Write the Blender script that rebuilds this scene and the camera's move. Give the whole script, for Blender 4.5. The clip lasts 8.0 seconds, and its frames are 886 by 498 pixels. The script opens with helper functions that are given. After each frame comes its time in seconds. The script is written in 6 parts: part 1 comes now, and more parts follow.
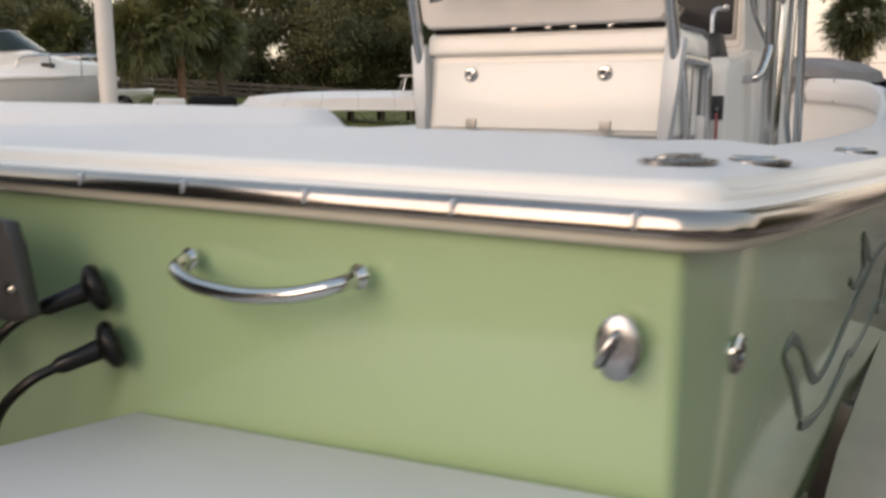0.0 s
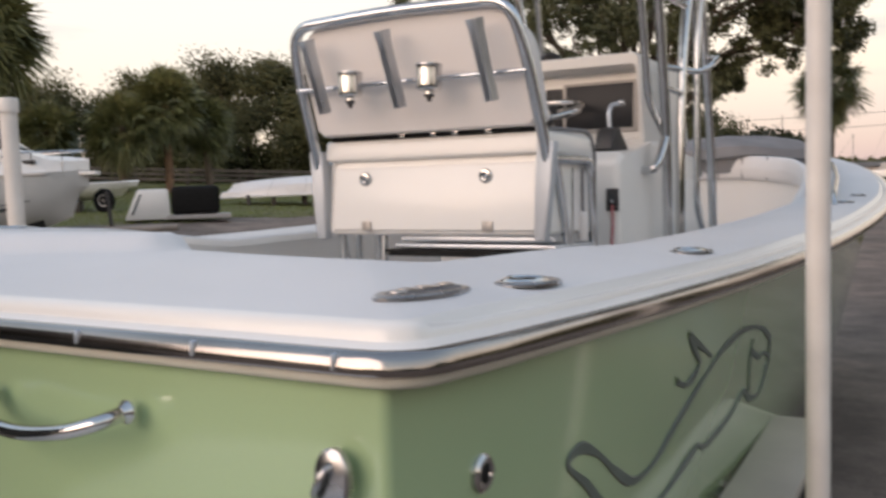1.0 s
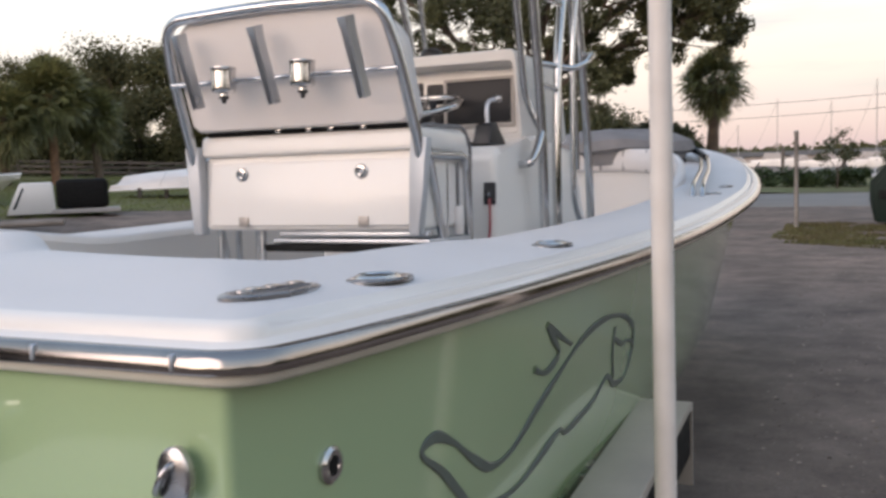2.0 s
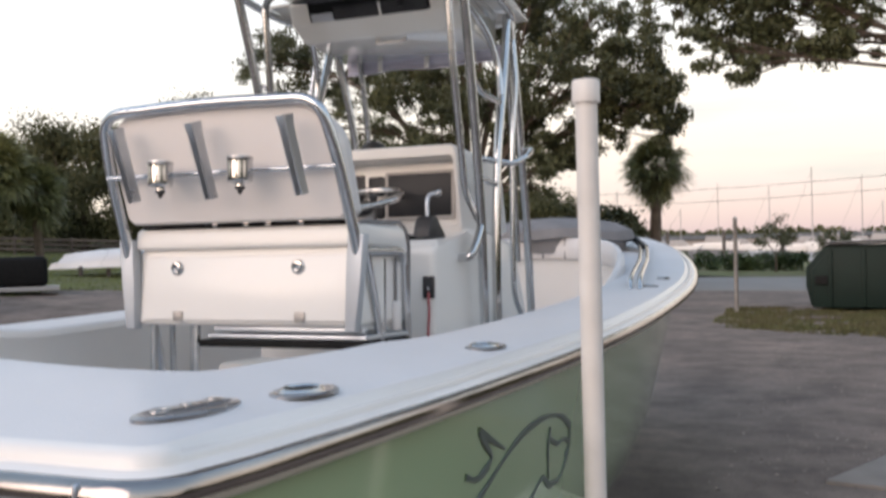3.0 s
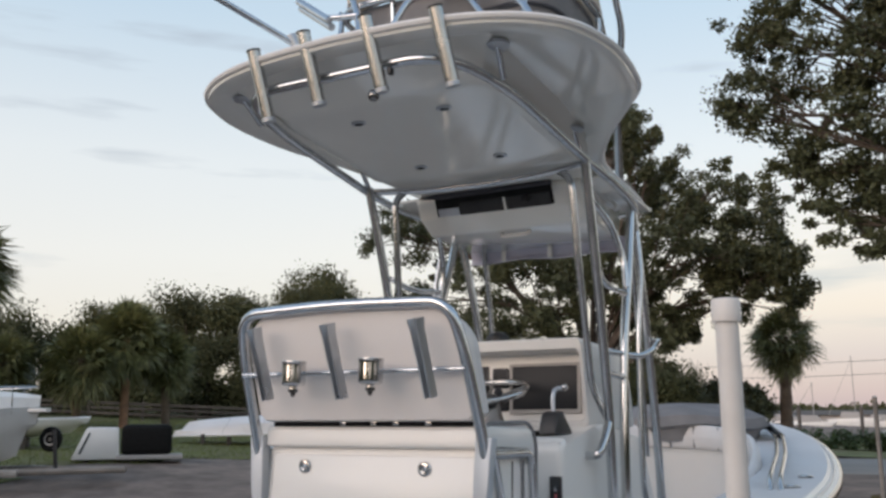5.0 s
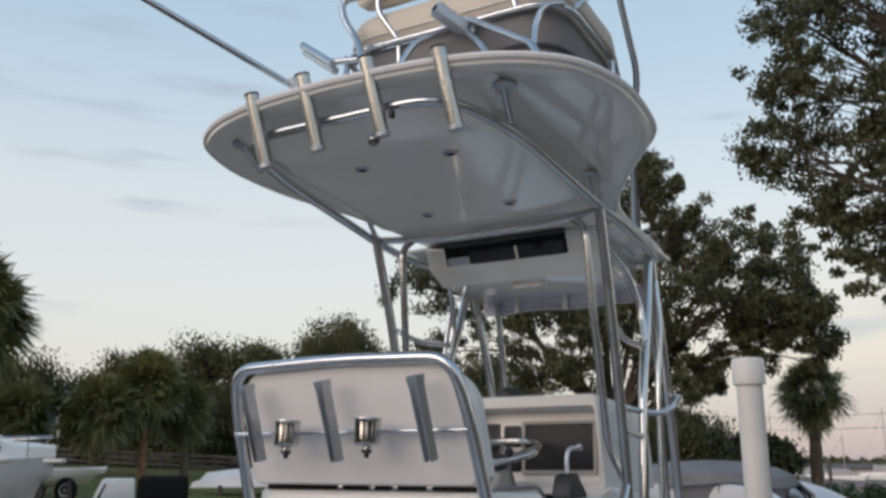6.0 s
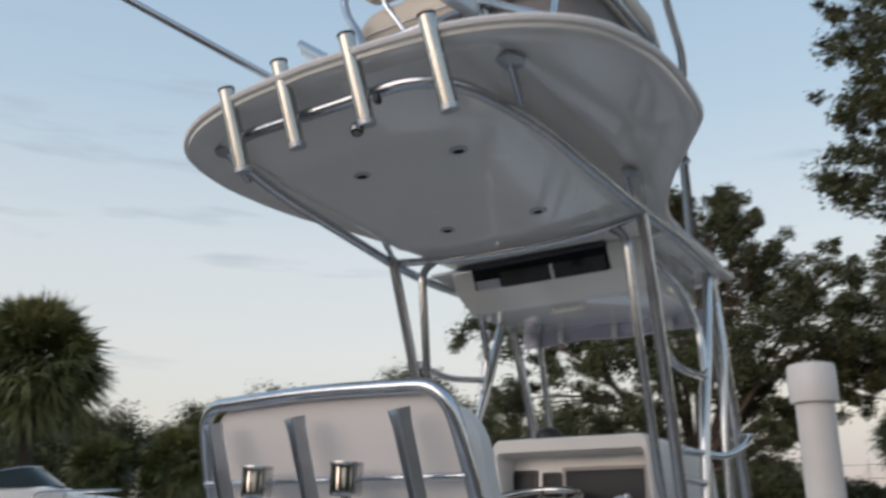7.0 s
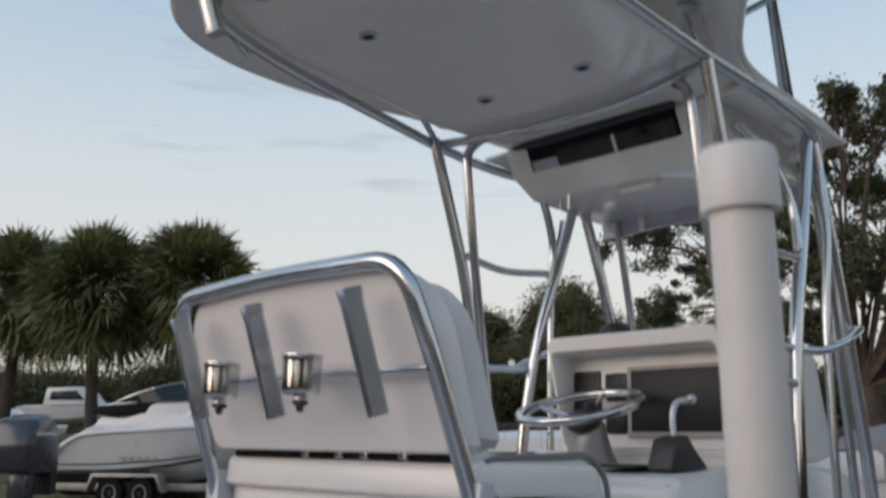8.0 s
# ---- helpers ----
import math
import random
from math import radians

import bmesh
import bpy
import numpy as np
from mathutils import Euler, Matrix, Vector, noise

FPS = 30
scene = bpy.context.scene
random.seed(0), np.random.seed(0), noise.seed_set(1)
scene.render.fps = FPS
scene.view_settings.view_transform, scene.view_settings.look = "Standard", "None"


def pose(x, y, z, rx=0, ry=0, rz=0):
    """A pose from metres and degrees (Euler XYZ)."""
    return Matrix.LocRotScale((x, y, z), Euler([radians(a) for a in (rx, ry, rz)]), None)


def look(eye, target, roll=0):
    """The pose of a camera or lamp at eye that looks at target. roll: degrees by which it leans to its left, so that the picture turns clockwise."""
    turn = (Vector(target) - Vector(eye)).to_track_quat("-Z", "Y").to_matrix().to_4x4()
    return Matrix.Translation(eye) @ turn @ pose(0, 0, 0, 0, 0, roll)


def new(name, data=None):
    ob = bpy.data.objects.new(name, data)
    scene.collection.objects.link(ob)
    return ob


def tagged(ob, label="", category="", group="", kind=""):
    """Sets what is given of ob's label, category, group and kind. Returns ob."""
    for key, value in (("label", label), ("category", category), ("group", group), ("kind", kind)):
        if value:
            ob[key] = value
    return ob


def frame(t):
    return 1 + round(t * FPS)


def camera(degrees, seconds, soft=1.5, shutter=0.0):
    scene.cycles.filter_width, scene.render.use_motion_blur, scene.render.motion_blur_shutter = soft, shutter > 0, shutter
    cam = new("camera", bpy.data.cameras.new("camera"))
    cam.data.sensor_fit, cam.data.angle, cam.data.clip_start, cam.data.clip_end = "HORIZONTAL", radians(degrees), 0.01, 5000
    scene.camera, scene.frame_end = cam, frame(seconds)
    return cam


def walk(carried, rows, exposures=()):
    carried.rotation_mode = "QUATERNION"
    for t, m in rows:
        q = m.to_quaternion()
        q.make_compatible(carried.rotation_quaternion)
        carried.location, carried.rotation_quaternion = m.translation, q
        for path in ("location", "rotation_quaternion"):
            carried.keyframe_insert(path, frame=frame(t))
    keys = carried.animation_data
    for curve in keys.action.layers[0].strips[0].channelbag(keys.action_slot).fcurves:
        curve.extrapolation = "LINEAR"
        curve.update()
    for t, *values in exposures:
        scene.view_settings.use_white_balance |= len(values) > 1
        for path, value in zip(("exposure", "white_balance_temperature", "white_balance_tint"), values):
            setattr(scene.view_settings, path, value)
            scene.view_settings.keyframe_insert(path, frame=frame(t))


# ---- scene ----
cam = camera(52.5, 8.0, 2.8, 0.5)
PATH = [
    (0, (1.327, -1.037, 1.476), (0.319, 0.66, 1.152), 0.4),
    (0.5, (1.547, -0.932, 1.538), (0.48, 0.745, 1.319), -0.7),
    (0.8, (1.637, -0.918, 1.563), (0.582, 0.775, 1.42), -1.4),
    (1, (1.679, -0.919, 1.567), (0.667, 0.798, 1.41), -1.7),
    (1.5, (1.739, -0.926, 1.569), (0.83, 0.844, 1.367), -1.9),
    (3, (1.815, -0.9, 1.638), (1.103, 0.969, 1.627), -1.3),
    (3.5, (1.801, -0.901, 1.681), (1.072, 0.956, 1.828), -0.9),
    (4, (1.797, -0.919, 1.718), (1.013, 0.899, 2.003), -1.1),
    (4.5, (1.785, -0.933, 1.734), (0.914, 0.835, 2.075), -0.6),
    (6, (1.755, -0.745, 1.794), (0.798, 0.948, 2.263), 0.0),
    (6.5, (1.683, -0.47, 1.804), (0.711, 1.18, 2.379), 0.2),
    (7, (1.68, -0.172, 1.803), (0.594, 1.407, 2.376), -0.2),
    (7.5, (1.745, 0.18, 1.799), (0.445, 1.609, 2.315), -0.3),
    (8, (1.724, 0.452, 1.777), (0.347, 1.847, 2.175), -0.1),
]
walk_exposures = [(0.0, 0.16, 7720, 14), (0.5, 0.04, 7600, 16), (1.5, 0.07, 7050, 17), (3.0, 0.19, 6850, 15), (3.5, 0.17, 6800, 14), (4.0, 0.01, 6700, 13), (4.5, -0.12, 6650, 12), (6.0, -0.39, 6420, 10), (8.0, -0.47, 6380, 10)]
walk(cam, [(t, look(eye, target, roll)) for t, eye, target, roll in PATH], walk_exposures)

# ---- world and light: dusk, the sun just down behind the camera ----
world = bpy.data.worlds.new("dusk_sky")
scene.world = world
world.use_nodes = True
wn, wl = world.node_tree.nodes, world.node_tree.links
wn.clear()
w_out = wn.new("ShaderNodeOutputWorld")
w_add = wn.new("ShaderNodeAddShader")
w_sky = wn.new("ShaderNodeTexSky")
w_sky.sky_type = "NISHITA"
w_sky.sun_disc = False
w_sky.sun_elevation = radians(6)
w_sky.sun_rotation = radians(195)
w_bg1 = wn.new("ShaderNodeBackground")
w_bg1.inputs["Strength"].default_value = 0.06
w_bg2 = wn.new("ShaderNodeBackground")
w_bg2.inputs["Strength"].default_value = 1.0
w_co = wn.new("ShaderNodeTexCoord")
w_sep = wn.new("ShaderNodeSeparateXYZ")
w_ramp = wn.new("ShaderNodeValToRGB")
RAMP = [(0.0, (0.56, 0.47, 0.54)), (0.058, (0.64, 0.555, 0.62)), (0.108, (0.875, 0.745, 0.67)), (0.17, (0.93, 0.86, 0.785)),
        (0.27, (0.84, 0.88, 0.90)), (0.42, (0.60, 0.75, 0.88)), (0.65, (0.41, 0.585, 0.80)), (1.0, (0.31, 0.44, 0.64))]
el = w_ramp.color_ramp.elements
while len(el) < len(RAMP):
    el.new(0.5)
for e, (p, c) in zip(el, RAMP):
    e.position, e.color = p, (*c, 1)
# inland, to port, the glow is paler
w_ramp2 = wn.new("ShaderNodeValToRGB")
PALE = [(0.0, (0.66, 0.60, 0.58)), (0.05, (0.74, 0.69, 0.66)), (0.095, (0.87, 0.82, 0.775)), (0.17, (0.90, 0.885, 0.86)),
        (0.27, (0.84, 0.88, 0.90)), (0.42, (0.60, 0.75, 0.88)), (0.65, (0.41, 0.585, 0.80)), (1.0, (0.31, 0.44, 0.64))]
el = w_ramp2.color_ramp.elements
while len(el) < len(PALE):
    el.new(0.5)
for e, (p, c) in zip(el, PALE):
    e.position, e.color = p, (*c, 1)
w_side = wn.new("ShaderNodeMapRange")
w_side.inputs["From Min"].default_value, w_side.inputs["From Max"].default_value = -0.65, -0.05
w_both = wn.new("ShaderNodeMix")
w_both.data_type = "RGBA"
w_noise = wn.new("ShaderNodeTexNoise")
w_map = wn.new("ShaderNodeMapping")
w_map.inputs["Scale"].default_value = (2.2, 2.2, 16.0)
w_noise.inputs["Scale"].default_value = 2.0
w_noise.inputs["Detail"].default_value = 5.0
w_cr = wn.new("ShaderNodeValToRGB")
w_cr.color_ramp.elements[0].position, w_cr.color_ramp.elements[1].position = 0.60, 0.78
w_cr.color_ramp.elements[0].color, w_cr.color_ramp.elements[1].color = (0, 0, 0, 1), (0.62, 0.62, 0.62, 1)
w_mix = wn.new("ShaderNodeMix")
w_mix.data_type = "RGBA"
w_mix.inputs["B"].default_value = (0.44, 0.48, 0.55, 1)
wl.new(w_co.outputs["Generated"], w_sep.inputs[0])
wl.new(w_sep.outputs["Z"], w_ramp.inputs[0])
wl.new(w_co.outputs["Generated"], w_map.inputs[0])
wl.new(w_map.outputs[0], w_noise.inputs[0])
wl.new(w_noise.outputs[0], w_cr.inputs[0])
wl.new(w_cr.outputs[0], w_mix.inputs["Factor"])
wl.new(w_sep.outputs["Z"], w_ramp2.inputs[0])
wl.new(w_sep.outputs["X"], w_side.inputs[0])
wl.new(w_side.outputs[0], w_both.inputs["Factor"])
wl.new(w_ramp2.outputs[0], w_both.inputs["A"])
wl.new(w_ramp.outputs[0], w_both.inputs["B"])
wl.new(w_both.outputs["Result"], w_mix.inputs["A"])
wl.new(w_mix.outputs["Result"], w_bg2.inputs["Color"])
wl.new(w_sky.outputs[0], w_bg1.inputs["Color"])
wl.new(w_bg1.outputs[0], w_add.inputs[0])
wl.new(w_bg2.outputs[0], w_add.inputs[1])
wl.new(w_add.outputs[0], w_out.inputs[0])

sun = new("sun", bpy.data.lights.new("sun", "SUN"))
sun.data.energy, sun.data.angle, sun.data.color = 2.35, radians(60), (1.0, 0.82, 0.735)
sun.matrix_world = look((-6.7, -21.8, 6), (0, 0, 0))


# ---- materials ----
def mat(name, c1, c2=None, scale=3.0, rough=0.5, metal=0.0, bump=0.0, bscale=60.0, coat=0.0, rvar=0.1, rand=0.0, detail=5.0, spec=0.5):
    m = bpy.data.materials.new(name)
    m.use_nodes = True
    n, l = m.node_tree.nodes, m.node_tree.links
    b = n["Principled BSDF"]
    co = n.new("ShaderNodeTexCoord")
    n1 = n.new("ShaderNodeTexNoise")
    n1.inputs["Scale"].default_value, n1.inputs["Detail"].default_value = scale, detail
    l.new(co.outputs["Object"], n1.inputs["Vector"])
    ramp = n.new("ShaderNodeValToRGB")
    c2 = c2 or tuple(v * 0.82 for v in c1)
    ramp.color_ramp.elements[0].position, ramp.color_ramp.elements[1].position = 0.32, 0.68
    ramp.color_ramp.elements[0].color, ramp.color_ramp.elements[1].color = (*c2, 1), (*c1, 1)
    l.new(n1.outputs[0], ramp.inputs[0])
    colour = ramp.outputs[0]
    if rand:
        oi = n.new("ShaderNodeObjectInfo") if rand < 0 else n.new("ShaderNodeNewGeometry")
        hsv = n.new("ShaderNodeHueSaturation")
        mr = n.new("ShaderNodeMapRange")
        mr.inputs["To Min"].default_value, mr.inputs["To Max"].default_value = 1 - abs(rand), 1 + abs(rand)
        l.new(oi.outputs["Random" if rand < 0 else "Random Per Island"], mr.inputs[0])
        l.new(mr.outputs[0], hsv.inputs["Value"])
        l.new(colour, hsv.inputs["Color"])
        colour = hsv.outputs[0]
    l.new(colour, b.inputs["Base Color"])
    n2 = n.new("ShaderNodeTexNoise")
    n2.inputs["Scale"].default_value, n2.inputs["Detail"].default_value = bscale, 3.0
    l.new(co.outputs["Object"], n2.inputs["Vector"])
    rr = n.new("ShaderNodeMapRange")
    rr.inputs["To Min"].default_value, rr.inputs["To Max"].default_value = max(0.02, rough - rvar), min(1, rough + rvar)
    l.new(n1.outputs[0], rr.inputs[0])
    l.new(rr.outputs[0], b.inputs["Roughness"])
    b.inputs["Metallic"].default_value = metal
    b.inputs["Specular IOR Level"].default_value = spec
    b.inputs["Coat Weight"].default_value = coat
    b.inputs["Coat Roughness"].default_value = 0.08
    if bump:
        bp = n.new("ShaderNodeBump")
        bp.inputs["Strength"].default_value, bp.inputs["Distance"].default_value = bump, 0.01
        l.new(n2.outputs[0], bp.inputs["Height"])
        l.new(bp.outputs[0], b.inputs["Normal"])
    return m


M_GEL = mat("white_gelcoat", (0.805, 0.785, 0.755), (0.755, 0.735, 0.705), 1.2, 0.30, coat=0.25, rvar=0.08)
M_NONSKID = mat("nonskid_deck", (0.69, 0.69, 0.695), (0.64, 0.64, 0.645), 2.0, 0.55, bump=0.25, bscale=260)
M_HULL = mat("seafoam_green_gelcoat", (0.36, 0.488, 0.278), (0.34, 0.463, 0.264), 0.9, 0.14, coat=1.0, rvar=0.04)
M_CREAM = mat("cream_rail_insert", (0.64, 0.61, 0.52), (0.56, 0.54, 0.46), 4, 0.5)
M_CHROME = mat("polished_stainless", (0.62, 0.62, 0.62), (0.52, 0.52, 0.52), 6, 0.12, 1.0, rvar=0.06)
M_RAIL = mat("dull_rub_rail_metal", (0.25, 0.245, 0.24), (0.18, 0.175, 0.17), 4, 0.13, 1.0, rvar=0.06)
M_RUBM = mat("polished_rub_rail", (0.42, 0.39, 0.375), (0.28, 0.262, 0.252), 3, 0.15, 1.0, rvar=0.05)
M_ALU = mat("anodised_aluminium", (0.64, 0.66, 0.685), (0.53, 0.55, 0.575), 5, 0.22, 1.0, rvar=0.08)
M_FIT = mat("satin_stainless", (0.46, 0.46, 0.47), (0.36, 0.36, 0.37), 14, 0.28, 1.0, rvar=0.1)
M_ALU2 = mat("brushed_aluminium_plate", (0.58, 0.61, 0.65), (0.5, 0.53, 0.57), 8, 0.42, 0.85, bump=0.05, bscale=200)
M_PLATE = mat("painted_aluminium_plate", (0.52, 0.55, 0.58), (0.46, 0.485, 0.515), 6, 0.5, 0.35)
M_TUBE = mat("satin_polished_tube", (0.56, 0.56, 0.54), (0.46, 0.46, 0.445), 7, 0.26, 1.0, rvar=0.05)
M_CHAN = mat("satin_anodised_channel", (0.62, 0.645, 0.67), (0.50, 0.525, 0.555), 7, 0.30, 0.95, bump=0.04, bscale=160)
M_BLACK = mat("black_plastic", (0.015, 0.015, 0.017), (0.03, 0.03, 0.032), 12, 0.45)
M_RUBBER = mat("black_rubber", (0.006, 0.006, 0.006), (0.012, 0.012, 0.012), 20, 0.7, bump=0.1, spec=0.15)
M_BOOT = mat("glossy_black_rubber", (0.004, 0.004, 0.004), (0.006, 0.006, 0.006), 20, 0.32, spec=0.35)
M_COWL2 = mat("dark_grey_casting", (0.06, 0.058, 0.055), (0.045, 0.043, 0.042), 8, 0.5, 0.3)
M_SCREEN = mat("dark_display_cover", (0.022, 0.023, 0.026), (0.016, 0.017, 0.019), 3, 0.42, spec=0.25)
M_VINYL = mat("white_marine_vinyl", (0.73, 0.70, 0.685), (0.67, 0.645, 0.63), 3, 0.5, bump=0.1, bscale=180)
M_CREAMV = mat("cream_marine_vinyl", (0.70, 0.62, 0.52), (0.62, 0.55, 0.46), 3, 0.5, bump=0.1, bscale=180)
M_CANVAS = mat("grey_canvas", (0.24, 0.23, 0.23), (0.18, 0.175, 0.18), 5, 0.85, bump=0.3, bscale=300)
M_PVC = mat("white_pvc_pipe", (0.72, 0.685, 0.65), (0.64, 0.605, 0.57), 9, 0.42, bump=0.03, bscale=40)
M_LINE = mat("grey_line_graphic", (0.12, 0.15, 0.13), (0.09, 0.115, 0.10), 10, 0.4)
M_UNDER = mat("hardtop_gelcoat", (0.865, 0.855, 0.80), (0.82, 0.81, 0.755), 1.5, 0.11, coat=1.0, rvar=0.04)
# near-black colour standing for shade inside openings; the lamp lenses share it
M_DARKIN = mat("opening_shade", (0.012, 0.012, 0.012), (0.02, 0.02, 0.02), 9, 0.7, spec=0.1)
M_CLEARV = mat("milky_clear_vinyl", (0.52, 0.50, 0.60), (0.60, 0.58, 0.66), 6, 0.18, coat=0.5)
M_RED = mat("red_lanyard", (0.44, 0.12, 0.13), (0.36, 0.10, 0.105), 30, 0.6)
M_GALV = mat("galvanised_steel", (0.40, 0.38, 0.36), (0.31, 0.29, 0.275), 6, 0.48, 0.6, bump=0.08)
M_FENDER = mat("weathered_pale_fender", (0.50, 0.455, 0.39), (0.41, 0.375, 0.325), 5, 0.42, 0.25, bump=0.06)
M_CARPET = mat("grey_bunk_carpet", (0.10, 0.10, 0.11), (0.07, 0.07, 0.08), 30, 0.95, bump=0.5, bscale=300)
M_GRASS = mat("grass_blades", (0.16, 0.19, 0.05), (0.11, 0.13, 0.035), 1.5, 0.8, rand=0.35)
M_LEAF = mat("oak_leaf", (0.088, 0.096, 0.040), (0.045, 0.055, 0.023), 0.5, 0.6, rand=0.35)
M_LEAF2 = mat("wood_leaf", (0.10, 0.104, 0.041), (0.052, 0.058, 0.025), 0.45, 0.8, rand=0.16)
M_PALM = mat("palm_frond", (0.195, 0.200, 0.080), (0.105, 0.110, 0.044), 0.8, 0.5, rand=0.45)
M_BARK = mat("oak_bark", (0.11, 0.085, 0.066), (0.055, 0.043, 0.034), 6, 0.9, bump=0.8, bscale=18)
M_PBARK = mat("palm_bark", (0.33, 0.19, 0.115), (0.17, 0.10, 0.065), 5, 0.9, bump=0.8, bscale=12)
M_PBARK3 = mat("grey_brown_palm_bark", (0.17, 0.125, 0.09), (0.09, 0.068, 0.05), 5, 0.95, bump=0.8, bscale=13)
M_PBARK2 = mat("dark_palm_bark", (0.085, 0.065, 0.052), (0.045, 0.036, 0.03), 6, 0.95, bump=0.8, bscale=14)
M_FENCE = mat("weathered_fence_board", (0.105, 0.09, 0.078), (0.065, 0.057, 0.05), 4, 0.9, rand=-0.25)
M_BIN = mat("dark_green_steel", (0.008, 0.021, 0.016), (0.006, 0.016, 0.0125), 3, 0.6, bump=0.05, spec=0.25)
M_HEDGE = mat("hedge_leaf", (0.05, 0.085, 0.025), (0.03, 0.055, 0.018), 0.8, 0.6, rand=0.4)
M_WALLF = mat("far_building_paint", (0.42, 0.40, 0.38), (0.36, 0.34, 0.33), 0.4, 0.8)
M_ROAD = mat("pale_asphalt", (0.26, 0.24, 0.225), (0.21, 0.195, 0.18), 0.6, 0.85, bump=0.2)
M_GLASS = mat("tinted_windscreen", (0.03, 0.042, 0.04), (0.02, 0.03, 0.03), 2, 0.10, spec=0.25)
M_TOPSIDE = mat("pale_grey_gelcoat", (0.60, 0.61, 0.60), (0.54, 0.55, 0.545), 2, 0.3, coat=0.3)
# dark colour for the shade under the cruiser's hull
M_BOTSHADE = mat("bottom_shade", (0.05, 0.052, 0.055), (0.03, 0.032, 0.035), 3, 0.7)
M_GELW = mat("warm_white_gelcoat", (0.80, 0.76, 0.735), (0.75, 0.71, 0.685), 1.2, 0.30, coat=0.25, rvar=0.08)
M_STRIPE = mat("dark_blue_stripe", (0.03, 0.035, 0.06), (0.025, 0.03, 0.05), 5, 0.3)
M_VGRASS = mat("dry_verge_grass", (0.085, 0.095, 0.032), (0.11, 0.09, 0.045), 1.2, 0.8, rand=0.35)
M_PAD = mat("pale_concrete", (0.27, 0.24, 0.215), (0.20, 0.18, 0.16), 2.5, 0.85, bump=0.2)
M_WATER = mat("grey_water", (0.16, 0.15, 0.15), (0.13, 0.12, 0.12), 0.2, 0.4)


# ---- mesh helpers ----
def part(name, bm, material, parent=None, label="", smooth=True):
    me = bpy.data.meshes.new(name)
    bmesh.ops.recalc_face_normals(bm, faces=bm.faces)
    bm.to_mesh(me)
    bm.free()
    me.materials.append(material)
    if smooth:
        me.shade_smooth()
        me.set_sharp_from_angle(angle=radians(38))
    ob = new(name, me)
    ob.parent = parent
    if label:
        ob["label"] = label
    return ob


def thing(name, m, label, category, group="", kind=""):
    ob = new(name)
    ob.empty_display_size = 0.2
    ob.matrix_world = m
    return tagged(ob, label, category, group, kind)


def crv(pts, n=8, closed=False):
    """Catmull-Rom through the points."""
    p = [Vector(q) for q in pts]
    k = len(p)
    out = []
    for i in range(k if closed else k - 1):
        if closed:
            a, b, c, d = p[(i - 1) % k], p[i], p[(i + 1) % k], p[(i + 2) % k]
        else:
            a, b, c, d = p[max(i - 1, 0)], p[i], p[i + 1], p[min(i + 2, k - 1)]
        for j in range(n):
            t = j / n
            out.append(0.5 * ((2 * b) + (c - a) * t + (2 * a - 5 * b + 4 * c - d) * t * t + (3 * b - a - 3 * c + d) * t ** 3))
    if not closed:
        out.append(p[-1])
    return out


def bend(pts, r=0.08, n=6):
    """A polyline with its corners rounded to about the radius r."""
    p = [Vector(q) for q in pts]
    out = [p[0]]
    for i in range(1, len(p) - 1):
        a, b = p[i - 1] - p[i], p[i + 1] - p[i]
        q = min(r, a.length * 0.48, b.length * 0.48)
        s, e = p[i] + a.normalized() * q, p[i] + b.normalized() * q
        for j in range(n + 1):
            t = j / n
            out.append(s * (1 - t) ** 2 + p[i] * 2 * t * (1 - t) + e * t * t)
    out.append(p[-1])
    return out


def tube(bm, pts, r, seg=12, closed=False, flat=1.0):
    """Sweeps a round section (radius r, or a function of 0..1) along points."""
    p = [Vector(q) for q in pts]
    k = len(p)
    rings = []
    up = None
    for i in range(k):
        a = p[(i - 1) % k] if closed or i else p[0]
        b = p[(i + 1) % k] if closed or i < k - 1 else p[-1]
        d = (b - a).normalized()
        if up is None:
            up = Vector((0, 0, 1)) if abs(d.z) < 0.9 else Vector((0, 1, 0))
        s = d.cross(up).normalized()
        up = s.cross(d).normalized()
        rad = r(i / max(1, k - 1)) if callable(r) else r
        rings.append([bm.verts.new(p[i] + (s * math.cos(2 * math.pi * j / seg) + up * flat * math.sin(2 * math.pi * j / seg)) * rad) for j in range(seg)])
    for i in range(k if closed else k - 1):
        a, b = rings[i], rings[(i + 1) % k]
        for j in range(seg):
            bm.faces.new((a[j], a[(j + 1) % seg], b[(j + 1) % seg], b[j]))
    if not closed:
        bm.faces.new(rings[0][::-1])
        bm.faces.new(rings[-1])
    return bm


def rod(pts, r, seg=12, closed=False, flat=1.0):
    return tube(bmesh.new(), pts, r, seg, closed, flat)


def block(x0, x1, y0, y1, z0, z1, bev=0.01, seg=2, bm=None):
    bm = bm or bmesh.new()
    m = Matrix.Translation(((x0 + x1) / 2, (y0 + y1) / 2, (z0 + z1) / 2)) @ Matrix.Diagonal((x1 - x0, y1 - y0, z1 - z0, 1))
    r = bmesh.ops.create_cube(bm, size=1, matrix=m)
    if bev:
        edges = list({e for v in r["verts"] for e in v.link_edges})
        bmesh.ops.bevel(bm, geom=edges, offset=bev, segments=seg, affect="EDGES", profile=0.5)
    return bm


